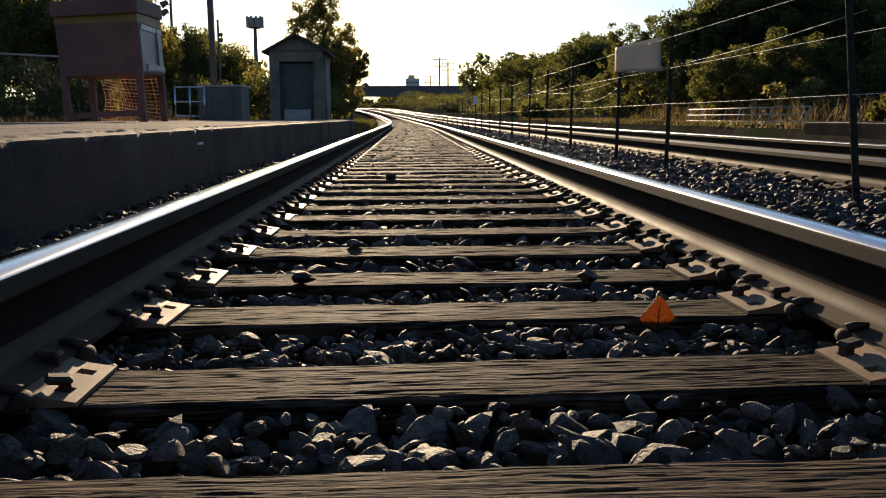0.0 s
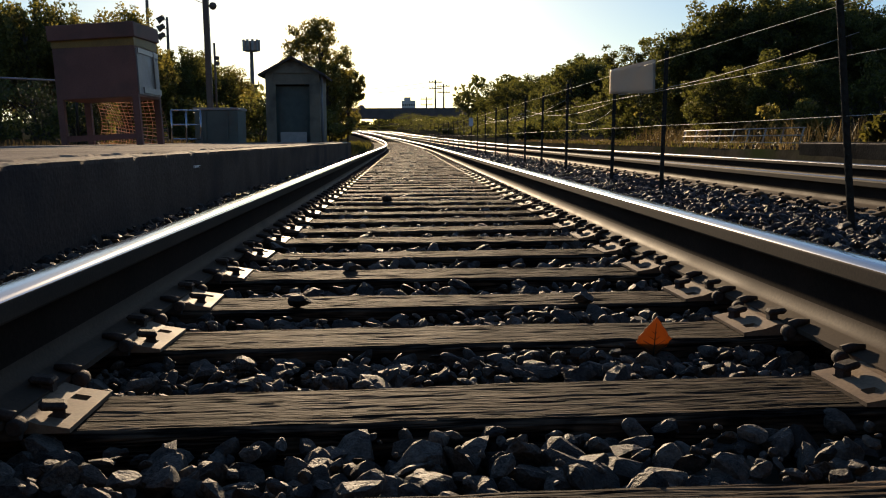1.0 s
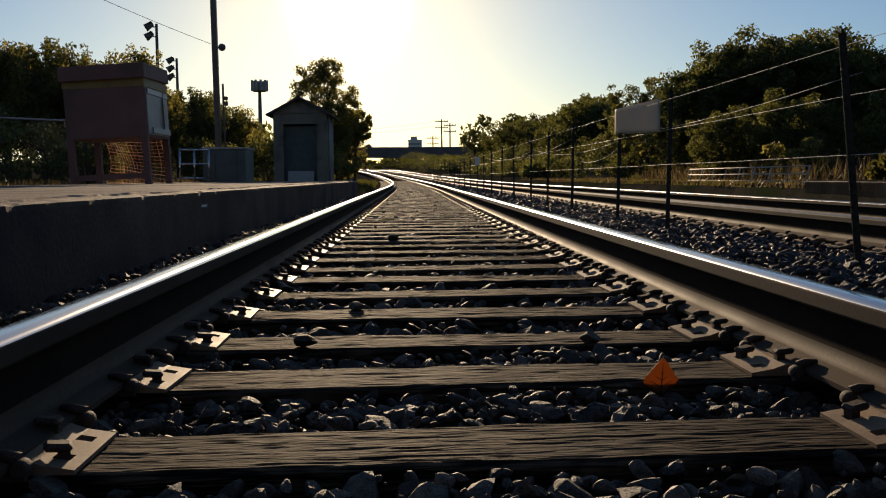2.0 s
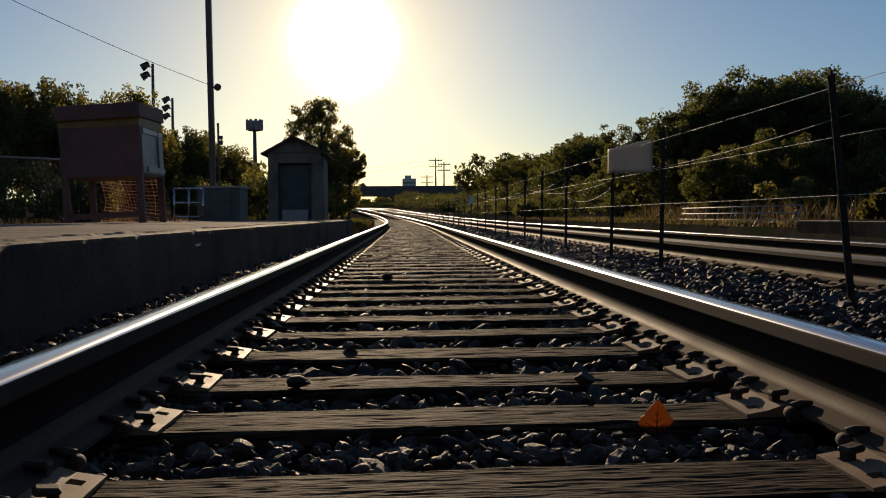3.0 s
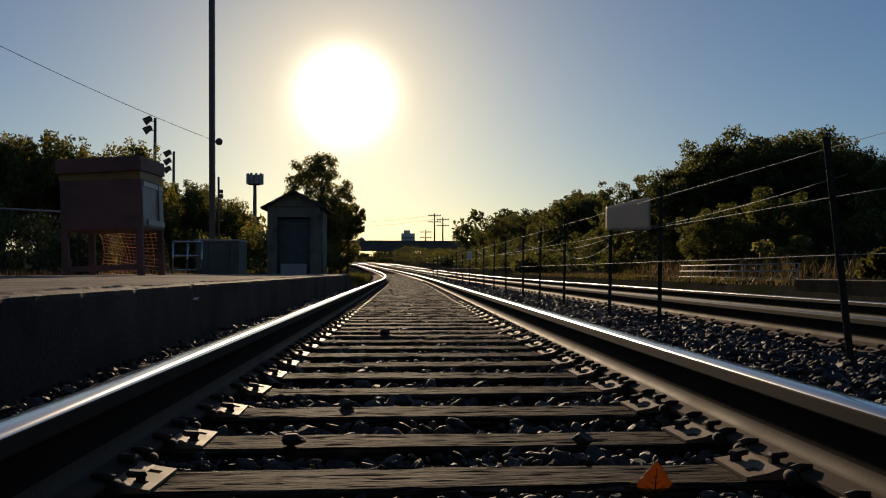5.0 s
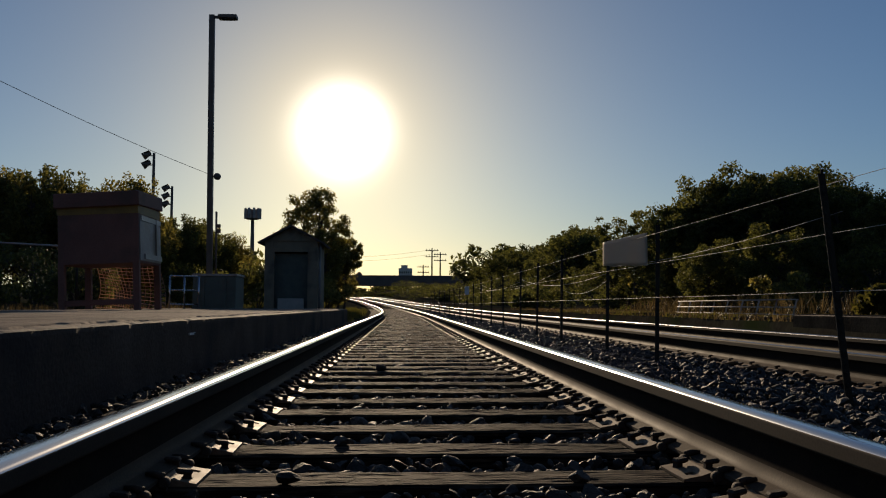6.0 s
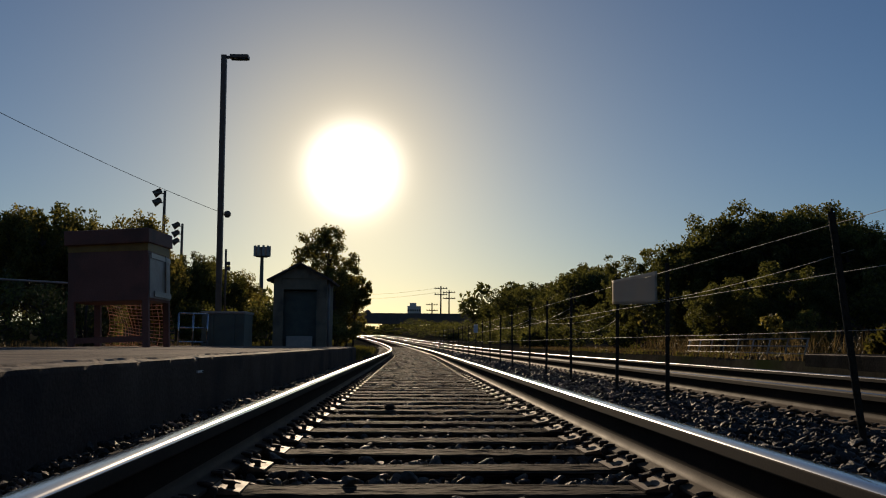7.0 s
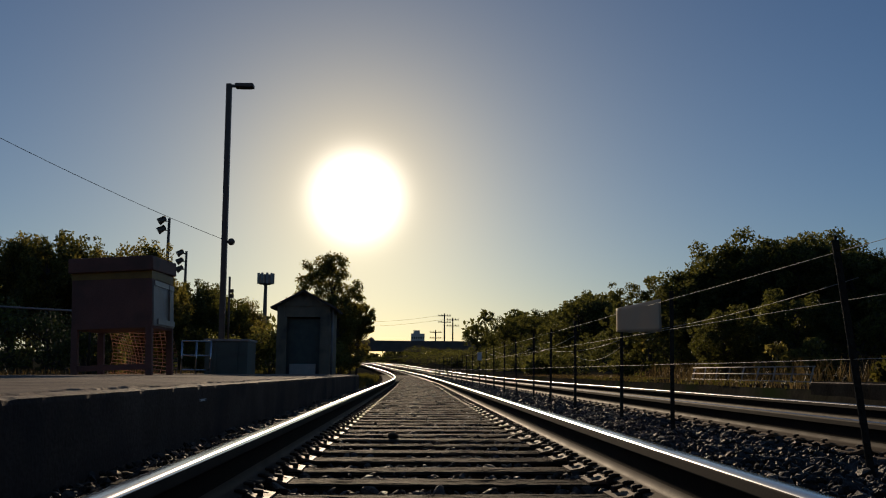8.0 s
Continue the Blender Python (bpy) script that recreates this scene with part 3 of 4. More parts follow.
def fasten(off, z0, group, count, anchors):
    first = plate_set()
    tagged(first, group=group)
    used = False
    for i, y in enumerate(TIE_Y[FIRST:FIRST + count]):
        for side in (-1, 1):
            x = off + side * 0.753
            yy = y + (side * 0.753) * math.tan(radians(SKEWS[FIRST + i]))
            m = pose(x + bend(yy) - (0.011 if side < 0 else 0.0), yy + random.uniform(-0.012, 0.012), rise(yy) + z0 - 0.018, 0, 0, (0 if side > 0 else 180) + random.uniform(-2, 2))
            if used:
                copy_thing(first, m)
            else:
                first.matrix_basis, used = m, True
            if i < anchors:
                for d in (-0.128, 0.128):
                    a = new("rail_anchor", ANCHOR)
                    a.matrix_basis = pose(x + bend(yy), yy + d + random.uniform(-0.01, 0.01), rise(yy) + z0, 0, 0, (0 if side > 0 else 180) + random.uniform(-4, 4))
                    tagged(a, "dark curved steel anchor gripping the rail foot", "rail anchor", "rail anchors of " + group)


fasten(0.0, 0.018, "tie plates of the near track", 75, 45)
fasten(TRACK_2, -0.012, "tie plates of the second track", 60, 0)


# ---- plain unseen wall, added behind the camera to cut sky fill ----
solo_wall = box((90, 0.4, 17), (2, -31.0, 8.2), bevel=0.02)
tagged(new("sky_block_wall", finish(bpy.data.meshes.new("sky_block_wall"), solo_wall, M_WALL_DARK)), "plain dark wall added unseen behind the camera to block sky light", "wall", kind="structure")


# ---- ballast ----
def stone_shape(seed, level):
    """A crushed stone: a rough ball cut by random planes, with chipped faces and worn corners."""
    r = random.Random(seed)
    bm = bmesh.new()
    fx, fy, fz = r.uniform(0.95, 1.5), r.uniform(0.75, 1.05), r.uniform(0.42, 0.72)
    cuts = [(Vector((r.gauss(0, 1), r.gauss(0, 1), r.gauss(0, 1))).normalized(), r.uniform(0.38, 0.8)) for _ in range(9)]
    bmesh.ops.create_icosphere(bm, subdivisions=level, radius=1)
    shift = Vector((seed * 3.1, 0, 0))
    for v in bm.verts:
        p = v.co.copy()
        for n, d in cuts:
            k = p.dot(n)
            if k > d:
                p -= n * (k - d) * 0.93
        p *= 1 + 0.08 * noise.noise(p * 2.2 + shift)
        if level > 1:
            p *= 1 + 0.08 * noise.noise(p * 5.5 + shift) + (0.09 * noise.noise(p * 12 + shift) if level > 2 else 0)
        v.co = (p.x * fx * 0.58, p.y * fy * 0.58, p.z * fz * 0.58)
    bmesh.ops.dissolve_limit(bm, angle_limit=radians((12, 9, 4)[level - 1]), verts=bm.verts[:], edges=bm.edges[:])
    for f in bm.faces:
        f.smooth = True
    for g in bm.edges:
        g.smooth = g.calc_face_angle(0) < radians(27)
    return bm


def stone_arrays(seed, level):
    bm = stone_shape(seed, level)
    bm.verts.index_update()
    out = np.array([v.co[:] for v in bm.verts]), [tuple(v.index for v in p.verts) for p in bm.faces]
    bm.free()
    return out


SHAPES = [(finish(bpy.data.meshes.new("stone"), stone_shape(k, 3), M_STONE), *stone_arrays(k + 50, 1)) for k in range(24)]
CLOSE = [stone_arrays(k + 90, 2) for k in range(24)]

rng = np.random.default_rng(11)


def tie_free(x, y, off=0.0):
    """True where the point lies in the crib between two ties."""
    if abs(x - off) > 1.32:
        return True
    yy = y - (x - off) * math.tan(radians(SKEW))
    lo = min(TIE_Y, key=lambda t: abs(t - yy))
    return abs(yy - lo) > 0.112


def rail_free(x, off):
    return min(abs(x - off - 0.753), abs(x - off + 0.753)) > 0.055


def bed(x, y):
    """Top of the stones at a place across the line."""
    lump = 0.018 * noise.noise(Vector((x * 2.2, y * 2.2, 4)))
    if x < -0.82:
        return -0.044 + lump
    if x < 0.82:
        return -0.029 + lump
    if x < 2.4:
        return -0.045 + lump + 0.02 * math.exp(-((x - 1.7) / 0.4) ** 2)
    return -0.045 + lump


def scatter(x0, x1, y0, y1, pitch, size, dz=0.0):
    out = []
    nx, ny = max(1, int((x1 - x0) / pitch)), max(1, int((y1 - y0) / pitch))
    for i in range(nx):
        for j in range(ny):
            x = x0 + (i + rng.random()) * pitch
            y = y0 + (j + rng.random()) * pitch
            off = 0.0 if x < 1.6 else TRACK_2
            if off == 0 and not tie_free(x, y, off) or not rail_free(x, off):
                continue
            s = size * float(np.clip(rng.lognormal(-0.12, 0.48), 0.35, 1.8))
            out.append((x, y, bed(x, y) + dz + rng.uniform(-0.018, 0.018) - 0.1 * s, s, rng.integers(len(SHAPES)), *rng.uniform(0, 360, 3)))
    return out


def joined(name, stones, label, mat):
    vv, ff, base = [], [], 0
    for x, y, z, s, k, a, b, c in stones:
        vs, fs = CLOSE[k] if 0.4 < y < 3.6 and abs(x) < 0.75 else SHAPES[k][1:]
        m = np.array(pose(0, 0, 0, a * 0.12, b * 0.12, c).to_3x3())
        vv.append((vs * s) @ m.T + np.array((x + bend(y), y, z + rise(y))))
        ff.extend(tuple(i + base for i in face) for face in fs)
        base += len(vs)
    me = raw(name, np.concatenate(vv), ff, mat, False)
    return tagged(new(name, me), label, "ballast", kind="stuff")


def build_ballast():
    near = scatter(-0.72, 0.72, 0.55, 1.35, 0.038, 0.044) + scatter(-0.72, 0.72, 1.35, 2.25, 0.031, 0.034, -0.004) + scatter(-0.72, 0.72, 0.55, 2.25, 0.045, 0.021, 0.004)
    near.sort(key=lambda q: q[1])
    rest = near[300:]
    top = thing("ballast", "loose grey crushed stone ballast between the ties", "ballast", kind="structure")
    for x, y, z, s, k, a, b, c in near[:300]:
        ob = share("stone", SHAPES[k][0], top, pose(x, y, z, a * 0.12, b * 0.12, c) @ Matrix.Diagonal((s, s, s, 1)))
    mid = rest + scatter(-0.72, 0.72, -0.9, 0.55, 0.045, 0.05) + scatter(-0.72, 0.72, 2.25, 9, 0.039, 0.041) + scatter(-0.72, 0.72, 9, 22, 0.075, 0.062) + scatter(-0.72, 0.72, 22, 50, 0.15, 0.085)
    mid += scatter(-0.72, 0.72, -4, -0.9, 0.07, 0.06)
    joined("crib_ballast", mid, "grey crushed stone filling the cribs between ties", M_STONES)
    side = scatter(-1.56, -0.80, 0.5, 9, 0.044, 0.042) + scatter(-1.56, -0.80, 9, 26, 0.08, 0.064)
    side += scatter(-1.56, -0.80, -4, 0.5, 0.13, 0.09)
    joined("shoulder_ballast", side, "grey crushed stone between the rail and the platform wall", M_STONES)
    right = scatter(0.80, 2.72, 1.2, 11, 0.050, 0.055) + scatter(0.80, 2.72, 11, 26, 0.075, 0.062) + scatter(0.80, 2.72, 26, 60, 0.17, 0.09)
    right += scatter(0.80, 2.72, -4, 1.2, 0.08, 0.07)
    joined("middle_ballast", right, "dark crushed stone heaped between the two tracks", M_STONES_DARK)
    other = scatter(2.72, 5.4, 3, 14, 0.072, 0.068, 0.012) + scatter(2.72, 5.4, 14, 40, 0.14, 0.095, 0.01)
    other += scatter(2.72, 5.4, -4, 3, 0.095, 0.08, 0.01)
    joined("second_track_ballast", other, "dark crushed stone of the second track", M_STONES_DARK)


build_ballast()


# ---- fence between the tracks ----
FENCE_X = 2.05
POSTS = [4.35, 7.55, 9.4, 12.1, 14.3, 16.3, 19.0, 21.6, 24.3, 27.0, 29.5, 32.4, 35.2, 38, 41, 44, 47, 50, 53, 56]
WIRES = [0.52, 0.81, 1.06]


def fence_at(y, z):
    return Vector((FENCE_X + bend(y), y, z + rise(y)))


def t_post(y, height, lean):
    """A studded steel T-post."""
    bm = bmesh.new()
    add_box(bm, (0.036, 0.005, height), (0, 0, height / 2))
    add_box(bm, (0.006, 0.034, height), (0, 0.017, height / 2))
    for k in range(int(height / 0.054)):
        add_box(bm, (0.012, 0.010, 0.020), (0, -0.006, 0.12 + k * 0.053), bevel=0.002)
    return solo("fence_post", bm, M_TPOST, "dark steel studded T-post driven into the ballast", "fence post", "posts of the wire fence", at=Matrix.Translation(fence_at(y, -0.06) + Vector((0.045 if y < 5 else 0.0, 0, 0))) @ pose(0, 0, 0, lean[0], lean[1], lean[2]))


for i, y in enumerate(POSTS):
    t_post(y, 1.2 if i else 1.17, (random.uniform(-1.5, 1.5), -6.7 if i == 0 else random.uniform(-1.8, 1.2), random.uniform(-15, 15)))
for z in WIRES:
    pts = []
    ends = [1.0] + POSTS
    for a, b in zip(ends, ends[1:]):
        for k in range(8):
            u = k / 8
            pts.append(fence_at(a + (b - a) * u, z - 0.016 * u * (1 - u) + (0.004 * noise.noise(Vector((a, z, 0))) if k == 0 else 0)) + Vector((-0.024, 0, 0)))
    solo("fence_wire", tube(pts, 0.0016, 5), M_WIRE, "taut galvanised wire shining in the sun", "fence wire", "wires of the fence")
for (ya, za), (yb, zb), sag in (((4.35, 0.92), (9.4, 0.86), 0.05), ((12.1, 0.66), (9.4, 0.74), 0.10), ((9.4, 0.80), (16.3, 0.92), 0.12), ((16.3, 0.9), (27, 1.02), 0.14), ((12.1, 0.95), (24.3, 1.0), 0.2)):
    pts = [fence_at(ya + (yb - ya) * k / 12, za + (zb - za) * k / 12 - 4 * sag * (k / 12) * (1 - k / 12)) + Vector((0.03, 0, 0)) for k in range(13)]
    solo("loose_wire", tube(pts, 0.002, 5), M_WIRE, "slack loose strand of fence wire", "fence wire", "loose strands of the fence")


def banner():
    v, f = [], []
    n, h = 24, 8
    for i in range(n + 1):
        y = 7.95 + 1.0 * i / n
        for j in range(h + 1):
            z = 1.085 + 0.02 * (1 - i / n) - (0.265 - 0.03 * i / n) * j / h
            v.append(fence_at(y, z - 0.03 * (1 - i / n) * j / h) + Vector((0.040 - 0.175 * i / n + 0.006 * noise.noise(Vector((y * 4, z * 4, 2))), 0, 0)))
    for i in range(n):
        for j in range(h):
            a = i * (h + 1) + j
            f.append((a, a + 1, a + h + 2, a + h + 1))
    ob = new("fence_sign", raw("fence_sign", v, f, M_SIGN, True))
    so = ob.modifiers.new("thickness", "SOLIDIFY")
    so.thickness = 0.006
    tagged(ob, "blank pale weathered sign panel hung on the fence wires", "sign")


banner()
e = thing("small_fence_sign", "small white sign plate on a fence post", "sign", at=fence_at(29.5, 0.90))
part("plate", box((0.14, 0.012, 0.27), (0.0, -0.06, 0.05), bevel=0.004), M_WHITE, e)
part("bracket", box((0.03, 0.05, 0.10), (0.0, -0.03, 0.05)), M_TPOST, e)


# ---- left platform ----
e = thing("wall_bracket", "small pale metal strip fixed to the platform wall", "bracket", at=(EDGE_L, 6.46, 0.232))
part("strip", box((0.012, 0.17, 0.016), (0.006, 0, 0), bevel=0.003), M_WHITE, e)
part("bolt", tube([(0.010, 0.05, 0), (0.018, 0.05, 0)], 0.006, 6), M_SPIKE, e)

def equipment_box():
    """Raised metal cabinet on four legs, with a yellow band and an overhanging lid."""
    e = thing("equipment_cabinet", "dark red metal cabinet on legs with yellow band and lid", "cabinet", at=pose(-5.42, 16.1, 0.27, 0, -2.6, 0))
    w, d = 1.40, 1.45
    part("body", box((w, d, 0.90), (0, d / 2, 1.33), bevel=0.01), M_BOX, e)
    part("band", box((w + 0.012, d + 0.012, 0.16), (0, d / 2, 1.84)), M_YELLOW, e, "dull yellow band under the lid")
    part("lid", box((w + 0.09, d + 0.16, 0.26), (0, d / 2, 2.04), (1.5, -0.8, 0), 0.02), M_BOX, e, "overhanging dark lid")
    for x in (-w / 2 + 0.05, w / 2 - 0.05):
        for y in (0.05, d - 0.05):
            part("leg", box((0.11, 0.11, 0.94), (x, y, 0.45), bevel=0.006), M_BOX, e)
    part("brace", box((w - 0.1, 0.05, 0.10), (0, 0.05, 0.2)), M_BOX, e)
    side = part("side_panel", box((0.025, d - 0.1, 0.80), (w / 2 + 0.012, d / 2, 1.32), bevel=0.006), M_GREY, e, "grey side panel")
    part("upper_strip", box((0.02, d - 0.16, 0.09), (w / 2 + 0.033, d / 2, 1.68)), M_GALV, side)
    part("lower_strip", box((0.03, d - 0.35, 0.10), (w / 2 + 0.036, d / 2 + 0.1, 1.0)), M_GALV, side)
    part("hinge_bar", box((0.03, 0.04, 0.75), (w / 2 + 0.036, d * 0.72, 1.36)), M_GREY, side)
    return e


equipment_box()


def railing(name, pts, height, label, mat, rails=(1.0, 0.55)):
    """Pipe railing along a line of posts."""
    e = thing(name, label, "railing", at=pts[0])
    o = Vector(pts[0])
    q = [Vector(p) - o for p in pts]
    for p in q:
        part("post", tube([p, p + Vector((0, 0, height))], 0.024, 8), mat, e)
    for r in rails:
        part("rail", tube([p + Vector((0, 0, height * r)) for p in q], 0.02, 8), mat, e)
    return e


def chain_fence(name, pts, height, label):
    e = thing(name, label, "fence", at=pts[0])
    o = Vector(pts[0])
    q = [Vector(p) - o for p in pts]
    for p in q:
        part("post", tube([p, p + Vector((0, 0, height))], 0.028, 8), M_TPOST, e)
    part("top_rail", tube([p + Vector((0, 0, height)) for p in q], 0.022, 8), M_GALV, e)
    bm = bmesh.new()
    for a, b in zip(q, q[1:]):
        n = int((b - a).length / 0.11)
        lean = (b - a).normalized() * 0.35
        for k in range(n):
            p = a.lerp(b, k / n)
            for s in (1, -1):
                lo, hi = p + Vector((0, 0, 0.05)), p + lean * s + Vector((0, 0, height - 0.03))
                add_tube(bm, [lo, hi], 0.0016, 3, False)
    part("mesh", bm, M_TPOST, e, "chain-link mesh")
    return e


chain_fence("chain_link_fence", [(-13.0, 15.0, 0.3), (-10.6, 16.0, 0.3), (-8.9, 17.4, 0.3), (-7.0, 19.4, 0.3), (-6.6, 22.4, 0.3)], 1.35, "chain-link fence with a pipe top rail behind the platform")


def net():
    """Torn plastic mesh netting hung under and behind the cabinet."""
    bm = bmesh.new()
    def p(u, w):
        return Vector((-6.36 + 1.3 * u + 0.08 * math.sin(w * 5), 18.6 + 0.25 * math.sin(u * 7 + w * 2), 0.30 + 1.25 * w - 0.25 * u * u * (1 - w) - 0.12 * math.sin(u * 3.1) * w))
    n, m = 16, 18
    for j in range(m + 1):
        add_tube(bm, [p(i / n, j / m) for i in range(n + 1)], 0.006, 4, False)
    for i in range(n + 1):
        add_tube(bm, [p(i / n, j / m) for j in range(m + 1)], 0.004, 4, False)
    solo("plastic_netting", bm, M_NET, "torn orange plastic safety netting hanging on the fence", "netting")


net()


def crate(name, at, size, label):
    e = thing(name, label, "container", at=at)
    w, d, h = size
    part("body", box((w, d, h), (0, d / 2, h / 2), bevel=0.02), M_TANK, e)
    part("lid", box((w + 0.06, d + 0.06, 0.06), (0, d / 2, h + 0.03), bevel=0.01), M_GALV, e, "bright metal lid edge")
    for x in (-w * 0.25, w * 0.25):
        part("rib", box((0.06, 0.04, h - 0.1), (x, -0.02, h / 2)), M_TANK, e)
    return e


crate("storage_container", (-4.95, 23.5, 0.30), (1.1, 1.2, 0.88), "grey-green metal storage bin at the platform end")
railing("pipe_railing", [(-5.68, 21.9, 0.27), (-5.38, 22.1, 0.27), (-5.08, 22.3, 0.27)], 0.86, "short pipe railing with bright worn bars", M_POLISH, (1.0, 0.6, 0.2))


def lamp_post():
    e = thing("lamp_post", "tall square brown platform lamp post with a flat head", "street lamp", at=pose(-5.39, 25.0, 0.27, 0, -0.6, 0))
    part("base_plate", box((0.34, 0.34, 0.04), (0, 0, 0.02), bevel=0.008), M_POLE, e)
    part("pole", box((0.15, 0.15, 8.28), (0, 0, 4.14), bevel=0.012), M_POLE, e)
    head = part("lamp_head", box((0.52, 0.30, 0.11), (0.44, 0, 8.22), bevel=0.025), M_POLE, e)
    part("arm", box((0.22, 0.07, 0.07), (0.13, 0, 8.22)), M_POLE, e)
    part("lens", box((0.34, 0.22, 0.012), (0.46, 0, 8.16)), M_GLASS, head)
    bm = bmesh.new()
    t = bmesh.new()
    bmesh.ops.create_uvsphere(t, u_segments=16, v_segments=10, radius=0.10)
    bmesh.ops.translate(t, vec=(0.19, 0, 3.72), verts=t.verts)
    pour(bm, t)
    add_box(bm, (0.10, 0.04, 0.04), (0.1, 0, 3.72))
    part("camera_dome", bm, M_POLE, e, "round dark dome on a stub arm", True)
    part("conduit", tube([(0.16, 0.08, 0.2), (0.16, 0.08, 2.75)], 0.03, 8), M_POLE, e)
    bm = bmesh.new()
    for z in (2.35, 2.2):
        add_box(bm, (0.12, 0.10, 0.1), (0.22, 0.08, z), bevel=0.02)
    part("junction_box", bm, M_POLE, e)


lamp_post()
solo("overhead_cable", tube([Vector((-10.1, 14.0, 5.80)).lerp(Vector((-5.45, 25.0, 4.05)), k / 20) - Vector((0, 0, 0.7 * (k / 20) * (1 - k / 20))) for k in range(21)], 0.007, 5), M_CABLE, "thin black cable slung to the lamp post", "cable")


def hut():
    """Small gabled trackside building with a recessed dark door."""
    e = thing("trackside_hut", "small gabled railway hut with pale walls and dark doorway", "hut", at=pose(-3.78, 30.0, 0.02 + rise(30), 0, 0, 0))
    w, d, h, top = 1.75, 2.6, 2.55, 3.02
    bm = bmesh.new()
    for x in (-w / 2 + 0.12, w / 2 - 0.12):
        add_box(bm, (0.24, d, h), (x, d / 2, h / 2))
    add_box(bm, (w - 0.48, 0.16, h), (0, d - 0.08, h / 2))
    add_box(bm, (w - 0.48, d - 0.1, 0.36), (0, d / 2, h - 0.18))
    part("wall", bm, M_HUT, e)
    bm = bmesh.new()
    for y in (0.0, d - 0.1):
        bm = bmesh.new()
        a = [bm.verts.new(p) for p in ((-w / 2, y, h), (w / 2, y, h), (0, y, top))]
        b = [bm.verts.new(p) for p in ((-w / 2, y + 0.1, h), (w / 2, y + 0.1, h), (0, y + 0.1, top))]
        bm.faces.new(a)
        bm.faces.new(b[::-1])
        for i in range(3):
            bm.faces.new((a[i], b[i], b[(i + 1) % 3], a[(i + 1) % 3]))
        part("gable", bm, M_HUT, e)
    ang = math.degrees(math.atan2(top - h, w / 2))
    ln = math.hypot(top - h, w / 2) + 0.26
    for s in (-1, 1):
        part("roof", box((ln, d + 0.4, 0.07), (s * (w / 4 + 0.09), d / 2, (h + top) / 2 - 0.02), (0, s * ang, 0), 0.01), M_ROOF, e, "dark sloping roof")
    door = part("door", box((w - 0.5, 0.06, h - 0.4), (0, 0.30, (h - 0.4) / 2)), M_HUT_DARK, e, "dark green recessed door")
    part("lower_panel", box((0.86, 0.05, 0.62), (0.0, 0.05, 0.33), bevel=0.01), M_HUT_PALE, e, "pale lower panel")
    for x in (-w / 2 + 0.28, w / 2 - 0.28):
        part("door_frame", box((0.09, 0.10, h - 0.36), (x, 0.05, (h - 0.36) / 2)), M_HUT, e)
    part("downpipe", tube([(w / 2 + 0.06, 0.2, 0.05), (w / 2 + 0.06, 0.2, h - 0.05)], 0.04, 8), M_GREY, e)


hut()


def flood_pole(x, y, h, lamps, label):
    e = thing("floodlight_pole", label, "floodlight", at=(x, y, 0.3))
    part("pole", tube([(0, 0, 0), (0, 0, h)], [0.16, 0.09], 8), M_POLE, e)
    for i in range(lamps):
        z = h - 0.2 - i * 0.62
        part("bracket", box((0.6, 0.06, 0.06), (-0.3, 0, z)), M_POLE, e)
        part("floodlight", tube([(-0.18, -0.05, z + 0.16), (-0.45, -0.12, z + 0.04), (-0.66, -0.18, z - 0.10)], [0.10, 0.20, 0.26], 10), M_POLE, e)
        part("visor", box((0.5, 0.4, 0.03), (-0.48, -0.15, z + 0.2), (0, -25, 0)), M_POLE, e)
    return e


flood_pole(-16.6, 60, 10.2, 2, "tall pole with two hooded floodlights above the trees")
flood_pole(-17.9, 70, 9.3, 3, "pole with a stack of hooded floodlights above the trees")


def mast():
    e = thing("light_mast", "distant mast carrying a ring of stadium lamps", "mast", at=(-16.3, 98, 1.2))
    part("pole", tube([(0, 0, 0), (0, 0, 9.6)], [0.3, 0.16], 8), M_POLE, e)
    part("platform", tube([(0, 0, 8.5), (0, 0, 8.62)], [0.6, 0.8], 12), M_POLE, e)
    for k in range(10):
        a = 2 * math.pi * k / 10
        part("panel_lamp", box((0.26, 0.14, 1.15), (0.85 * math.cos(a), 0.85 * math.sin(a), 9.15), (0, 0, math.degrees(a) + 90), 0.03), M_GREY, e)


mast()


# ---- bridge and distance ----
def bridge():
    y = 255.0
    base = rise(y)
    e = thing("road_bridge", "long brown steel girder road bridge over the line", "bridge", at=(0, y, 0))
    part("girder", box((90, 0.8, 2.7), (-10, 0, 7.35)), M_BRIDGE, e)
    part("deck", box((90, 9, 0.5), (-10, 4.5, 6.5)), M_BRIDGE, e)
    part("parapet", box((90, 0.4, 0.35), (-10, -0.15, 8.87)), M_BRIDGE, e)
    for x in (-33, 14, 30):
        part("pier", box((1.6, 6, 6.4 - base + 2), (x, 4.5, (6.4 + base) / 2 - 1)), M_BRIDGE, e)
    for k in range(45):
        part("stiffener", box((0.12, 0.2, 2.6), (-54 + 2.0 * k, -0.48, 7.35)), M_BRIDGE, e)
    part("dome", tube([(-12.2, 2, 8.7), (-12.2, 2, 9.4), (-12.2, 2, 10.0)], [1.1, 0.9, 0.3], 12), M_BRIDGE, e, "rounded dark dome on the parapet")


bridge()


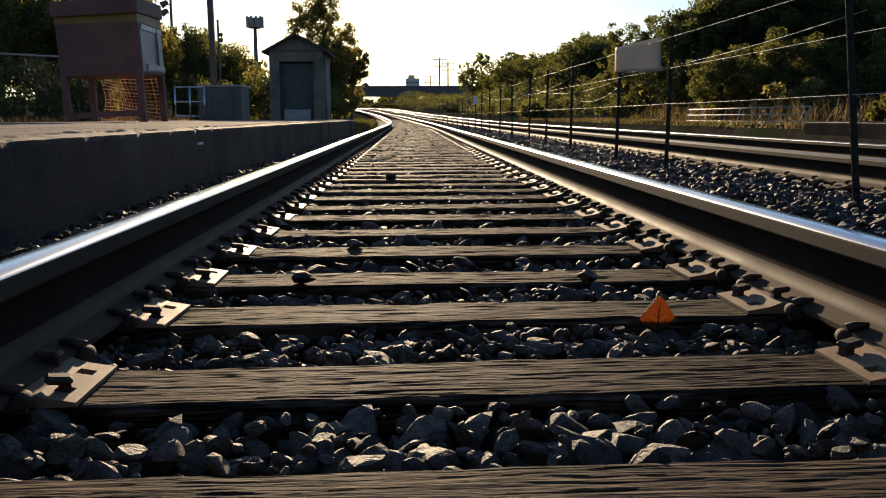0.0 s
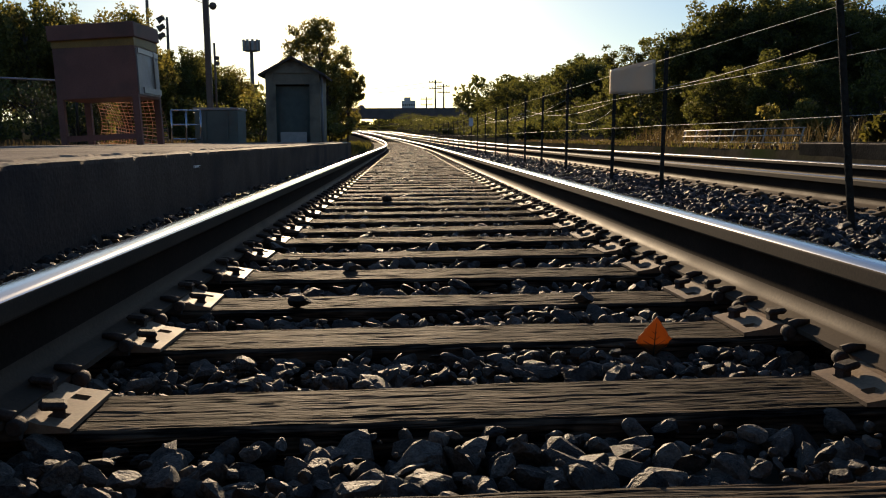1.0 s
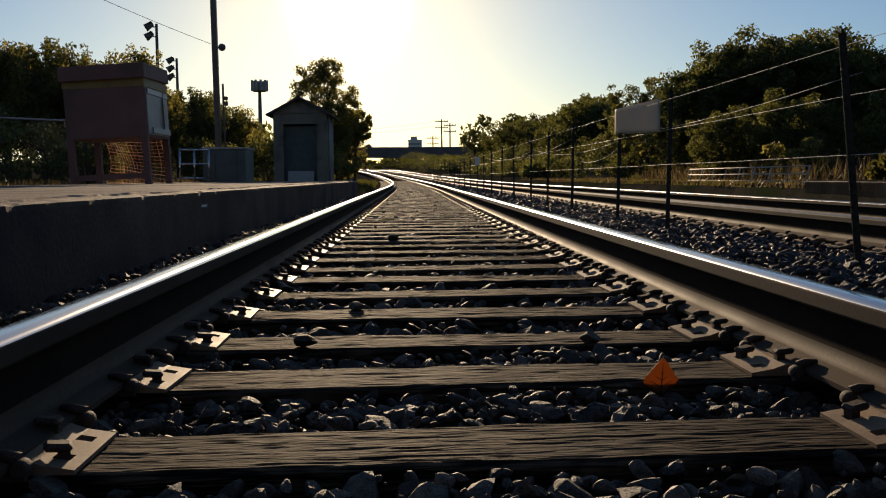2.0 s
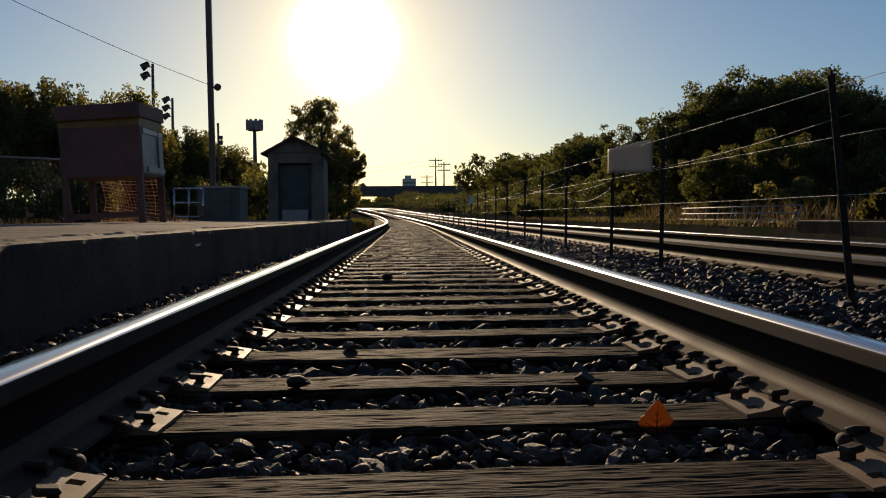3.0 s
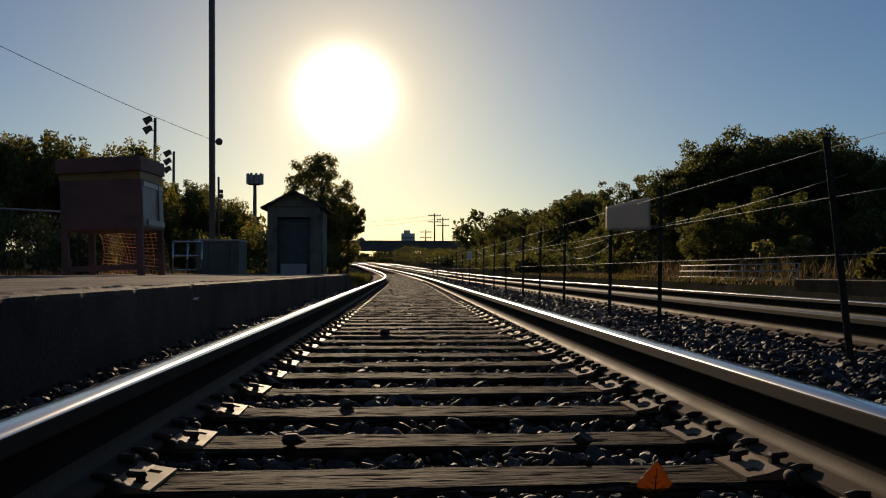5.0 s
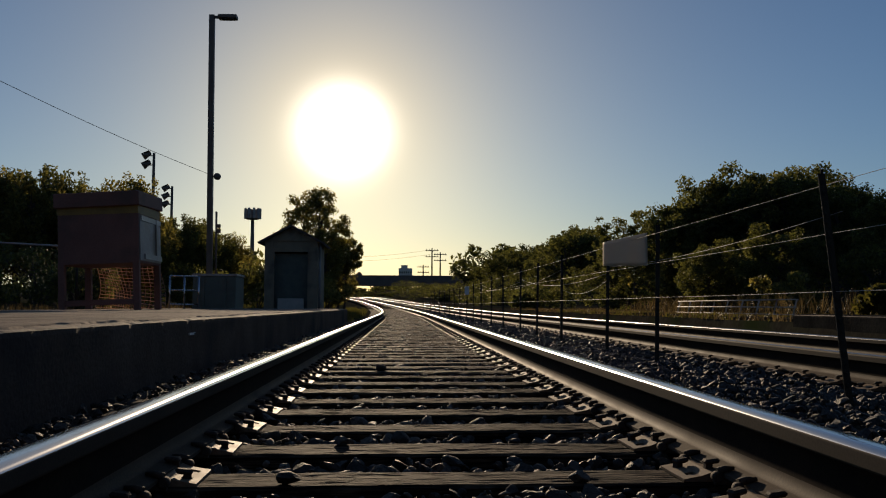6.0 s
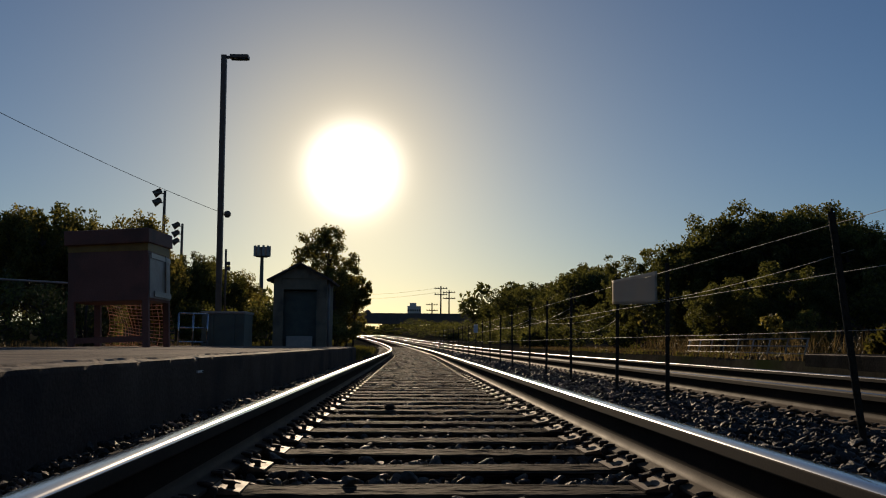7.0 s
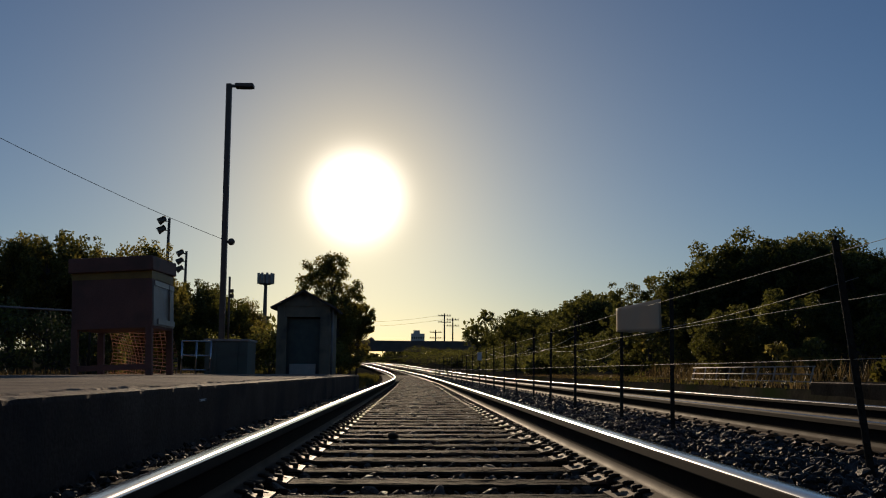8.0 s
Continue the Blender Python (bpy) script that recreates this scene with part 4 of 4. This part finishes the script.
def tower():
    e = thing("tower_block", "distant pale apartment tower beyond the bridge", "building", at=(2.6, 620, 0))
    part("wall", box((9.4, 12, 26.4), (0, 6, 13.2)), M_TOWER, e)
    part("roof", box((4.5, 5, 2.6), (-0.8, 6, 27.4)), M_TOWER, e)
    pane = finish(bpy.data.meshes.new("window"), box((0.9, 0.3, 1.3)), M_GLASS)
    for i in range(6):
        for j in range(4):
            share("window", pane, e, Matrix.Translation((-3.75 + 1.5 * i, -0.1, 14.2 + 3.1 * j)))


tower()


def utility_pole(x, y, h, arms):
    e = thing("utility_pole", "distant wooden utility pole with crossarms", "utility pole", "utility poles beyond the bridge", at=(x, y, 1.5))
    part("pole", tube([(0, 0, 0), (0, 0, h)], [0.32, 0.2], 8), M_POST_WOOD, e)
    for k in range(arms):
        part("crossarm", box((4.2, 0.25, 0.25), (0, -0.2, h - 0.8 - 2.0 * k)), M_POST_WOOD, e)
        for i in (-1.8, -0.9, 0.9, 1.8):
            part("insulator", tube([(i, -0.2, h - 0.68 - 2.0 * k), (i, -0.2, h - 0.3 - 2.0 * k)], 0.1, 6), M_GREY, e)


utility_pole(9.7, 290, 17.6, 2)
utility_pole(12.8, 300, 16.9, 2)
utility_pole(7.6, 320, 13.6, 2)
for z in (17.4, 16.0):
    solo("power_line", tube([(9.7 - 3.2 * k, 290 + 2 * k, z + 1.2 - 1.6 * math.sin(math.pi * k / 14)) for k in range(15)], 0.03, 4), M_CABLE, "thin distant power line", "cable")


# ---- trees ----
def leaf_cloud(centres, radii, counts, size, rnd, tall=0.8):
    """Small folded leaves scattered in clumps: four-corner blades, each an island."""
    cs = np.repeat(np.array(centres), counts, axis=0)
    rs = np.repeat(np.array(radii), counts)
    n = len(cs)
    d = rnd.normal(size=(n, 3))
    d /= np.linalg.norm(d, axis=1)[:, None]
    p = cs + d * (rs * rnd.random(n) ** 0.45)[:, None] * np.array((1, 1, tall))
    a = rnd.normal(size=(n, 3))
    a /= np.linalg.norm(a, axis=1)[:, None]
    b = np.cross(a, rnd.normal(size=(n, 3)))
    b /= np.linalg.norm(b, axis=1)[:, None]
    s = size * rnd.uniform(0.6, 1.4, n)[:, None]
    v = np.stack([p - a * s, p + b * s * 0.55, p + a * s, p - b * s * 0.55], 1).reshape(-1, 3)
    f = np.arange(4 * n).reshape(n, 4)
    return v, f


def make_tree(height, spread, seed, leaf, leaves=9000, size=0.10, trunk=0.3, low=0.25, label="", group="trees", tall=0.8, ragged=0.3, clumps=240):
    """Tapered trunk, forked limbs, and a crown of leaf clumps in rounded lobes at the limbs' ends."""
    r = random.Random(seed)
    rnd = np.random.default_rng(seed)
    e = thing("tree", label, "tree", group)
    bm = bmesh.new()
    top = Vector((r.uniform(-0.3, 0.3), r.uniform(-0.3, 0.3), height * 0.78))
    path = [Vector((0, 0, -0.3)).lerp(top, k / 6) + Vector((r.uniform(-0.1, 0.1), r.uniform(-0.1, 0.1), 0)) * (k / 6) for k in range(7)]
    add_tube(bm, path, [trunk * 0.5 * (1 - 0.12 * k) for k in range(7)], 8)
    centres, radii = [], []
    mid_z, half = height * (low + 1) / 2, height * (1 - low) / 2
    lobes = Vector((r.random() * 50, r.random() * 50, 0))
    while len(centres) < clumps:
        d = Vector((r.gauss(0, 1), r.gauss(0, 1), r.gauss(0, 1))).normalized()
        reach = 1 + ragged * noise.noise(d * 1.9 + lobes) + 0.55 * ragged * noise.noise(d * 5.0 + lobes)
        k = (0.35 + 0.65 * r.random() ** 0.45) * reach * 0.92
        c = Vector((d.x * spread * 0.5 * k, d.y * spread * 0.5 * k, mid_z + d.z * half * k))
        if c.z < height * low * 0.8 or noise.noise(c * (5.5 / spread) + lobes) < -0.36:
            continue
        centres.append(c[:])
        radii.append(spread * r.uniform(0.04, 0.085))
        if len(centres) % 5 == 0:
            u = max(0.15, min(0.95, (c.z - 0.18 * height) / (0.8 * height)))
            start = Vector((0, 0, 0)).lerp(top, u)
            bow = start.lerp(c, 0.5) + Vector((0, 0, -0.03 * height))
            add_tube(bm, [start, bow, c], [trunk * 0.15, trunk * 0.08, trunk * 0.02], 5, False)
    part("trunk", bm, M_BARK, e)
    w = np.array(radii) ** 2
    counts = np.maximum(12, (w / w.sum() * leaves)).astype(int)
    v, f = leaf_cloud(centres, radii, counts, size, rnd, tall)
    v[:, 2] *= height / np.percentile(v[:, 2], 99.7)
    ob = new("crown", raw("crown", v, f, leaf))
    ob.parent = e
    return e


def bush(name, height, width, seed, leaf, leaves, size, label, group, at):
    rnd = np.random.default_rng(seed)
    n = 16
    c = rnd.normal(size=(n, 3)) * np.array((width * 0.25, width * 0.25, height * 0.18)) + np.array((0, 0, height * 0.45))
    c[:, 2] = np.clip(c[:, 2], height * 0.15, height * 0.85)
    v, f = leaf_cloud(c, rnd.uniform(0.14, 0.26, n) * max(height, width * 0.6), np.full(n, leaves // n), size, rnd)
    v[:, 2] = np.maximum(v[:, 2], 0.0)
    e = thing(name, label, "bush", group, at=at)
    bm = bmesh.new()
    for k in range(0, n, 2):
        add_tube(bm, [(0, 0, -0.1), tuple(c[k] * np.array((0.5, 0.5, 0.6))), tuple(c[k])], [0.03, 0.02, 0.008], 5, False)
    part("stem", bm, M_BARK, e)
    ob = new("foliage", raw("foliage", v, f, leaf))
    ob.parent = e
    return e


def ground_point(s, y):
    return Vector((s + bend(y), y, ground_height(s, y)))


BIG = [make_tree(7.0, 7.5, 1, M_LEAF, 22000, 0.088, 0.45, 0.12, "large dark green leafy tree on the bank", "trees on the right bank"),
       make_tree(6.4, 6.5, 2, M_LEAF, 19000, 0.085, 0.4, 0.12, "dense dark green tree on the bank", "trees on the right bank"),
       make_tree(6.0, 5.0, 3, M_LEAF, 10000, 0.075, 0.3, 0.2, "lighter, open-crowned tree on the bank", "trees on the right bank", 0.8, 0.5, 130)]
FAR_TREE = make_tree(6.4, 6.8, 12, M_LEAF, 7000, 0.13, 0.4, 0.12, "rounded green tree far along the bank", "trees on the right bank")
LEFT = [make_tree(5.6, 3.8, 5, M_LEAF, 13000, 0.068, 0.28, 0.15, "green tree behind the platform fence", "trees behind the platform", 1.7),
        make_tree(5.2, 3.2, 6, M_LEAF_DRY, 11000, 0.066, 0.25, 0.15, "yellowing green tree behind the platform fence", "trees behind the platform", 1.7)]
HUT_TREE = make_tree(7.3, 4.6, 15, M_LEAF_DRY, 22000, 0.068, 0.35, 0.08, "tall sunlit tree behind the hut", "trees by the hut", 0.9, 0.16, 300)
HUT_SIDE_TREE = make_tree(3.8, 2.1, 23, M_LEAF_DRY, 7000, 0.058, 0.14, 0.48, "small round-crowned tree beside the hut", "trees by the hut", 0.9, 0.2, 120)


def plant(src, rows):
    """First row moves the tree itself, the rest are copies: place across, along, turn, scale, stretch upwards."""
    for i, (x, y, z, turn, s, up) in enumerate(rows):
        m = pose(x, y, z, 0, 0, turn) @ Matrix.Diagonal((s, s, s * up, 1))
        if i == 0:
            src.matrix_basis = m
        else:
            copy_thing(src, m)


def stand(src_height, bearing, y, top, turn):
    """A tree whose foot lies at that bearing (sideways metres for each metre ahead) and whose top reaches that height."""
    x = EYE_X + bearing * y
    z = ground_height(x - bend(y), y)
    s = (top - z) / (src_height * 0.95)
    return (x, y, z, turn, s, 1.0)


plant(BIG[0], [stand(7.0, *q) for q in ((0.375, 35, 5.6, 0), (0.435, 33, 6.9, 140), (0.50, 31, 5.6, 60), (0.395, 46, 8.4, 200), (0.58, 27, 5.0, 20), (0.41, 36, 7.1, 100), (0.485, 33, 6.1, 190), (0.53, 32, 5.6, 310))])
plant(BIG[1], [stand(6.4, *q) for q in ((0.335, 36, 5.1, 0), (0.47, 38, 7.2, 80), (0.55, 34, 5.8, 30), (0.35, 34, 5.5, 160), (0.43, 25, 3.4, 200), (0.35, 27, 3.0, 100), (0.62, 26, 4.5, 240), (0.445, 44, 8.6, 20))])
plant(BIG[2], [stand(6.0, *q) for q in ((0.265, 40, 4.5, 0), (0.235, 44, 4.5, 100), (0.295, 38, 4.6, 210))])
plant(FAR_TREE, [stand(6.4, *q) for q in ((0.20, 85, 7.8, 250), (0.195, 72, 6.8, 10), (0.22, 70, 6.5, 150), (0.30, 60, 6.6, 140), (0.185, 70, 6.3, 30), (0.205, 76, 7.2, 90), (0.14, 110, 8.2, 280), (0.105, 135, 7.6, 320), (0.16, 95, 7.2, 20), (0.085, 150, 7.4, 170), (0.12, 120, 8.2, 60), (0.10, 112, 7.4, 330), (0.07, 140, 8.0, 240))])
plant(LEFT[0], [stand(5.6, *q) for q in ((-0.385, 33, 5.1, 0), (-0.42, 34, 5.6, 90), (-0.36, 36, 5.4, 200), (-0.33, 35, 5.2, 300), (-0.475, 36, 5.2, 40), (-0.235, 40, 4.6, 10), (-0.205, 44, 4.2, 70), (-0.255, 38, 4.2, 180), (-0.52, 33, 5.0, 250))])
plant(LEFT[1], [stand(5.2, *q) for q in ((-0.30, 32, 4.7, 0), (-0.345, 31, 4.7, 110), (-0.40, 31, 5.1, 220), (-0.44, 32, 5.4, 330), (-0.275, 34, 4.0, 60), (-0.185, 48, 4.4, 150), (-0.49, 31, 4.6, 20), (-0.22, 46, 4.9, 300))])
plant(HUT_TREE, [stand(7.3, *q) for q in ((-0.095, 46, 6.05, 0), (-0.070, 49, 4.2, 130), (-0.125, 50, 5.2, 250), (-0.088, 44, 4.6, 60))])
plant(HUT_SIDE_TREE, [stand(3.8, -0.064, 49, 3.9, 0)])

for i, (s, y, h, w, leaf) in enumerate([(9.6, 22, 1.3, 1.4, M_LEAF_DRY), (11.2, 27, 2.0, 2.2, M_LEAF), (12.0, 33, 2.4, 3.0, M_LEAF), (10.8, 36, 2.6, 2.4, M_LEAF_DRY), (13.0, 24, 2.2, 3.0, M_LEAF), (15, 22, 2.2, 3.0, M_LEAF), (11.5, 44, 2.4, 3.0, M_LEAF), (12.5, 56, 2.6, 3.6, M_LEAF), (12, 70, 3, 4, M_LEAF), (13, 88, 3, 4.5, M_LEAF), (7.4, 13.4, 0.8, 0.7, M_GREEN_WEED), (8.3, 13.0, 0.9, 0.9, M_GREEN_WEED), (9.5, 15.2, 1.0, 1.0, M_GREEN_WEED), (17, 24, 2.5, 3.5, M_LEAF), (20, 23, 2.5, 3.5, M_LEAF), (14.5, 30, 2.5, 3.5, M_LEAF), (8.2, 48, 1.3, 3, M_LEAF), (8.5, 56, 1.6, 3.5, M_LEAF), (8.2, 64, 1.6, 4, M_LEAF), (8.8, 74, 1.8, 4, M_LEAF), (8.6, 84, 2.0, 4.5, M_LEAF), (8.2, 95, 2, 5, M_LEAF), (9, 38, 1.2, 2.4, M_LEAF), (8.0, 108, 2.2, 5, M_LEAF), (8.5, 122, 2.5, 6, M_LEAF)]):
    bush("bush", h, w, 40 + i, leaf, 2000, 0.062, "leafy green bush on the bank beyond the second track" if leaf is M_LEAF else "yellow-green sunlit bush beyond the second track", "bushes beyond the second track", ground_point(s, y))
for i, (x, y, h, w, leaf) in enumerate([(-9.4, 19.0, 1.5, 2.0, M_LEAF_DRY), (-11.4, 20, 1.8, 2.4, M_LEAF), (-13.2, 20.5, 1.9, 2.6, M_LEAF_DRY), (-7.6, 22, 1.6, 2.0, M_LEAF), (-9.6, 24, 2.2, 2.6, M_LEAF), (-12, 25, 2.6, 3, M_LEAF), (-15, 25, 2.8, 3.4, M_LEAF), (-6.2, 33, 2.0, 2.4, M_LEAF), (-5.8, 36, 2.2, 2.4, M_LEAF_DRY), (-7.8, 33, 2.2, 2.6, M_LEAF), (-3.6, 42, 1.7, 2.2, M_LEAF_DRY), (-3.9, 37, 1.3, 1.6, M_LEAF), (-10.0, 28, 2.4, 3, M_LEAF), (-17.5, 27, 3.0, 3.4, M_LEAF)]):
    bush("bush", h, w, 80 + i, leaf, 2000, 0.062, "tangled green bush behind the platform" if leaf is M_LEAF else "tangled reddish-yellow bush behind the platform", "bushes behind the platform", (x, y, 0.26))


def far_woods(name, spots, label, leaf=0.5, per=90):
    rnd = np.random.default_rng(77)
    cs, rs = [], []
    for x, y, z, h, w in spots:
        for _ in range(14):
            cs.append((x + rnd.normal() * w * 0.3, y + rnd.normal() * w * 0.2, z + h * rnd.uniform(0.1, 0.9)))
            rs.append(w * rnd.uniform(0.15, 0.28))
    v, f = leaf_cloud(cs, rs, np.full(len(cs), per), leaf, rnd)
    tagged(new(name, raw(name, v, f, M_LEAF)), label, "woods", kind="stuff")


far_woods("far_woods", [(-75 + 6 * i, 275 + 11 * (i % 3), 1.6, 6.6 + (i * 7) % 2, 9) for i in range(22)] + [(18 + 3 * i, 165 + 9 * (i % 4) + 3 * i, 1.5, 10 + (i * 5) % 4, 9) for i in range(9)] + [(18 + 5 * i, 219 + 7 * i, 1.5, 8 + (i * 3) % 3, 9) for i in range(5)] + [(-26 - 6 * i, 120 + 10 * i, 1, 9, 10) for i in range(9)], "distant hazy woods beyond the curve")


def scrub_spots():
    r = random.Random(21)
    out = []
    for k in range(100):
        y = 45 + 215 * (k / 100) ** 1.1
        s = r.choice((r.uniform(6.2, 26), r.uniform(6.2, 60), r.uniform(-9, -3.5)))
        p = ground_point(s, y)
        out.append((p.x, p.y, p.z, *((r.uniform(0.6, 1.3), r.uniform(1.6, 3.2)) if y < 100 and s > 0 else (r.uniform(0.2, 0.5), r.uniform(0.8, 1.6)))))
    return out


far_woods("scrub", scrub_spots(), "low dark scrub on the ground beside the curve", 0.15, 56)


# ---- weeds and grass ----
def weeds(name, spots, height, leaf, label, seed):
    rnd = np.random.default_rng(seed)
    n = len(spots)
    p = np.array(spots)
    a = rnd.uniform(0, 2 * math.pi, n)
    h = height * rnd.uniform(0.4, 1.3, n)
    side = np.stack([np.cos(a), np.sin(a), np.zeros(n)], 1) * (0.006 + 0.008 * rnd.random(n))[:, None]
    tip = np.stack([np.cos(a + 1.2) * h * 0.9 * rnd.random(n), np.sin(a + 1.2) * h * 0.9 * rnd.random(n), h], 1)
    v = np.stack([p - side, p + side, p + tip * 0.6 + side * 0.7, p + tip, p + tip * 0.6 - side * 0.7], 1).reshape(-1, 3)
    f = np.arange(5 * n).reshape(n, 5)
    tagged(new(name, raw(name, v, f, leaf)), label, "weeds", kind="stuff")


def strip(s0, s1, y0, y1, count, seed, clump=0.0):
    r = random.Random(seed)
    out = []
    while len(out) < count:
        s, y = r.uniform(s0, s1), r.uniform(y0, y1)
        if noise.noise(Vector((s * 0.9, y * 0.45, seed))) < clump:
            continue
        p = ground_point(s, y)
        out.append((p.x, p.y, p.z - 0.01))
    return out


weeds("dry_grass", strip(5.2, 12, 13, 45, 10000, 1, -0.05), 0.12, M_WEED, "dry yellow grass beyond the second track", 1)
weeds("green_weeds", strip(5.5, 10, 13, 34, 4000, 2, 0.1), 0.11, M_GREEN_WEED, "green weeds along the far platform", 2)
weeds("dry_weeds", strip(-12, -6.1, 12, 26, 6000, 3, -0.1), 0.16, M_WEED, "dry weeds along the back of the platform", 3)
weeds("trackside_weeds", strip(-2.7, -1.5, 25.5, 60, 2500, 5, -0.1) + strip(-8, -2.7, 34, 60, 3500, 6, -0.1), 0.22, M_GREEN_WEED, "weeds beside the curve", 5)


weeds("tall_weeds", strip(8.0, 11.5, 15, 34, 2200, 8, 0.05), 0.5, M_WEED, "tall brown weeds behind the low railing", 8)


def slab(y, length, z, tilt):
    bm = box((0.42, length, 0.16), bevel=0.018)
    for v in bm.verts:
        v.co += Vector((0.012, 0.012, 0.01)) * noise.noise(v.co * 9 + Vector((y, 0, 0)))
    solo("concrete_slab", bm, M_FAR_WALL, "broken concrete edging slab lying in the grass", "concrete slab", "slabs of the broken edging", at=pose(6.15 + random.uniform(-0.08, 0.08), y, z, random.uniform(-1.5, 1.5), tilt, random.uniform(-2, 2)))


for k, y in enumerate((13.9, 15.3, 16.6, 18.3, 19.8, 21.6, 23.4, 25.5, 27.6)):
    slab(y, random.uniform(1.0, 1.7), 0.20, random.uniform(-4, 4))


def stair_railing():
    e = thing("stair_railing", "low galvanised pipe railing among dry weeds", "railing", at=(7.05, 16.2, 0.25))
    for k in range(9):
        y = 0.86 * k
        part("post", tube([(0, y, 0), (0.02, y - 0.16, 0.34)], 0.017, 6), M_RAILING, e)
    for z, d in ((0.34, -0.16), (0.20, -0.09), (0.06, -0.03)):
        part("rail", tube([(0, -0.1 + d, z), (0, 6.95 + d, z)], 0.012, 6), M_RAILING, e)


stair_railing()


def fallen_leaf():
    """One curled leaf standing on its stalk against a tie."""
    v, f = [], []
    n = 12
    for i in range(n + 1):
        u = i / n
        half = 0.037 * min(1.0, 0.40 + 1.7 * u) * min(1.0, (1 - u) / 0.62) ** 0.9
        for k in (-1.0, -0.5, 0.0, 0.5, 1.0):
            w = half * k * (1 + 0.08 * math.sin(i * 2.6 + k))
            v.append((w, 0.010 * abs(k) * (1 - u) - 0.012 * u, 0.085 * u))
    for i in range(n):
        for k in range(4):
            a = i * 5 + k
            f.append((a, a + 1, a + 6, a + 5))
    e = thing("fallen_leaf", "single orange fallen leaf standing upright between the ties", "leaf", at=pose(0.392, 1.806, -0.030, 5, 0, 0))
    ob = new("blade", raw("blade", v, f, M_AUTUMN, True))
    ob.parent = e
    ob.modifiers.new("thickness", "SOLIDIFY").thickness = 0.0012
    part("midrib", tube([(0, -0.002, 0.0), (0, -0.007, 0.04), (0, -0.0125, 0.073)], [0.0016, 0.0012, 0.0005], 6), M_BARK, e)
    for s in (-1, 1):
        for k in range(4):
            z = 0.006 + 0.014 * k
            part("vein", tube([(0, -0.002 - 0.12 * z, z), (s * (0.028 - 0.005 * k), 0.002 - 0.12 * z, z + 0.012)], 0.0007, 4), M_BARK, e)
    part("stalk", tube([(0, 0.0, 0.004), (0.004, 0.004, -0.02), (0.012, 0.006, -0.035)], 0.0014, 6), M_BARK, e)


fallen_leaf()
for x, y, s, k in ((-0.385, 2.24, 0.062, 3), (-0.30, 2.86, 0.055, 8), (-0.26, 6.1, 0.07, 5), (0.33, 2.25, 0.055, 14)):
    ob = new("loose_stone", SHAPES[k][0])
    ob.matrix_basis = pose(x, y, 0.25 * s, 0, 0, 40 * k) @ Matrix.Diagonal((s, s, s, 1))
    tagged(ob, "single dark stone lying on a wooden tie", "stone", "stones lying on the ties")
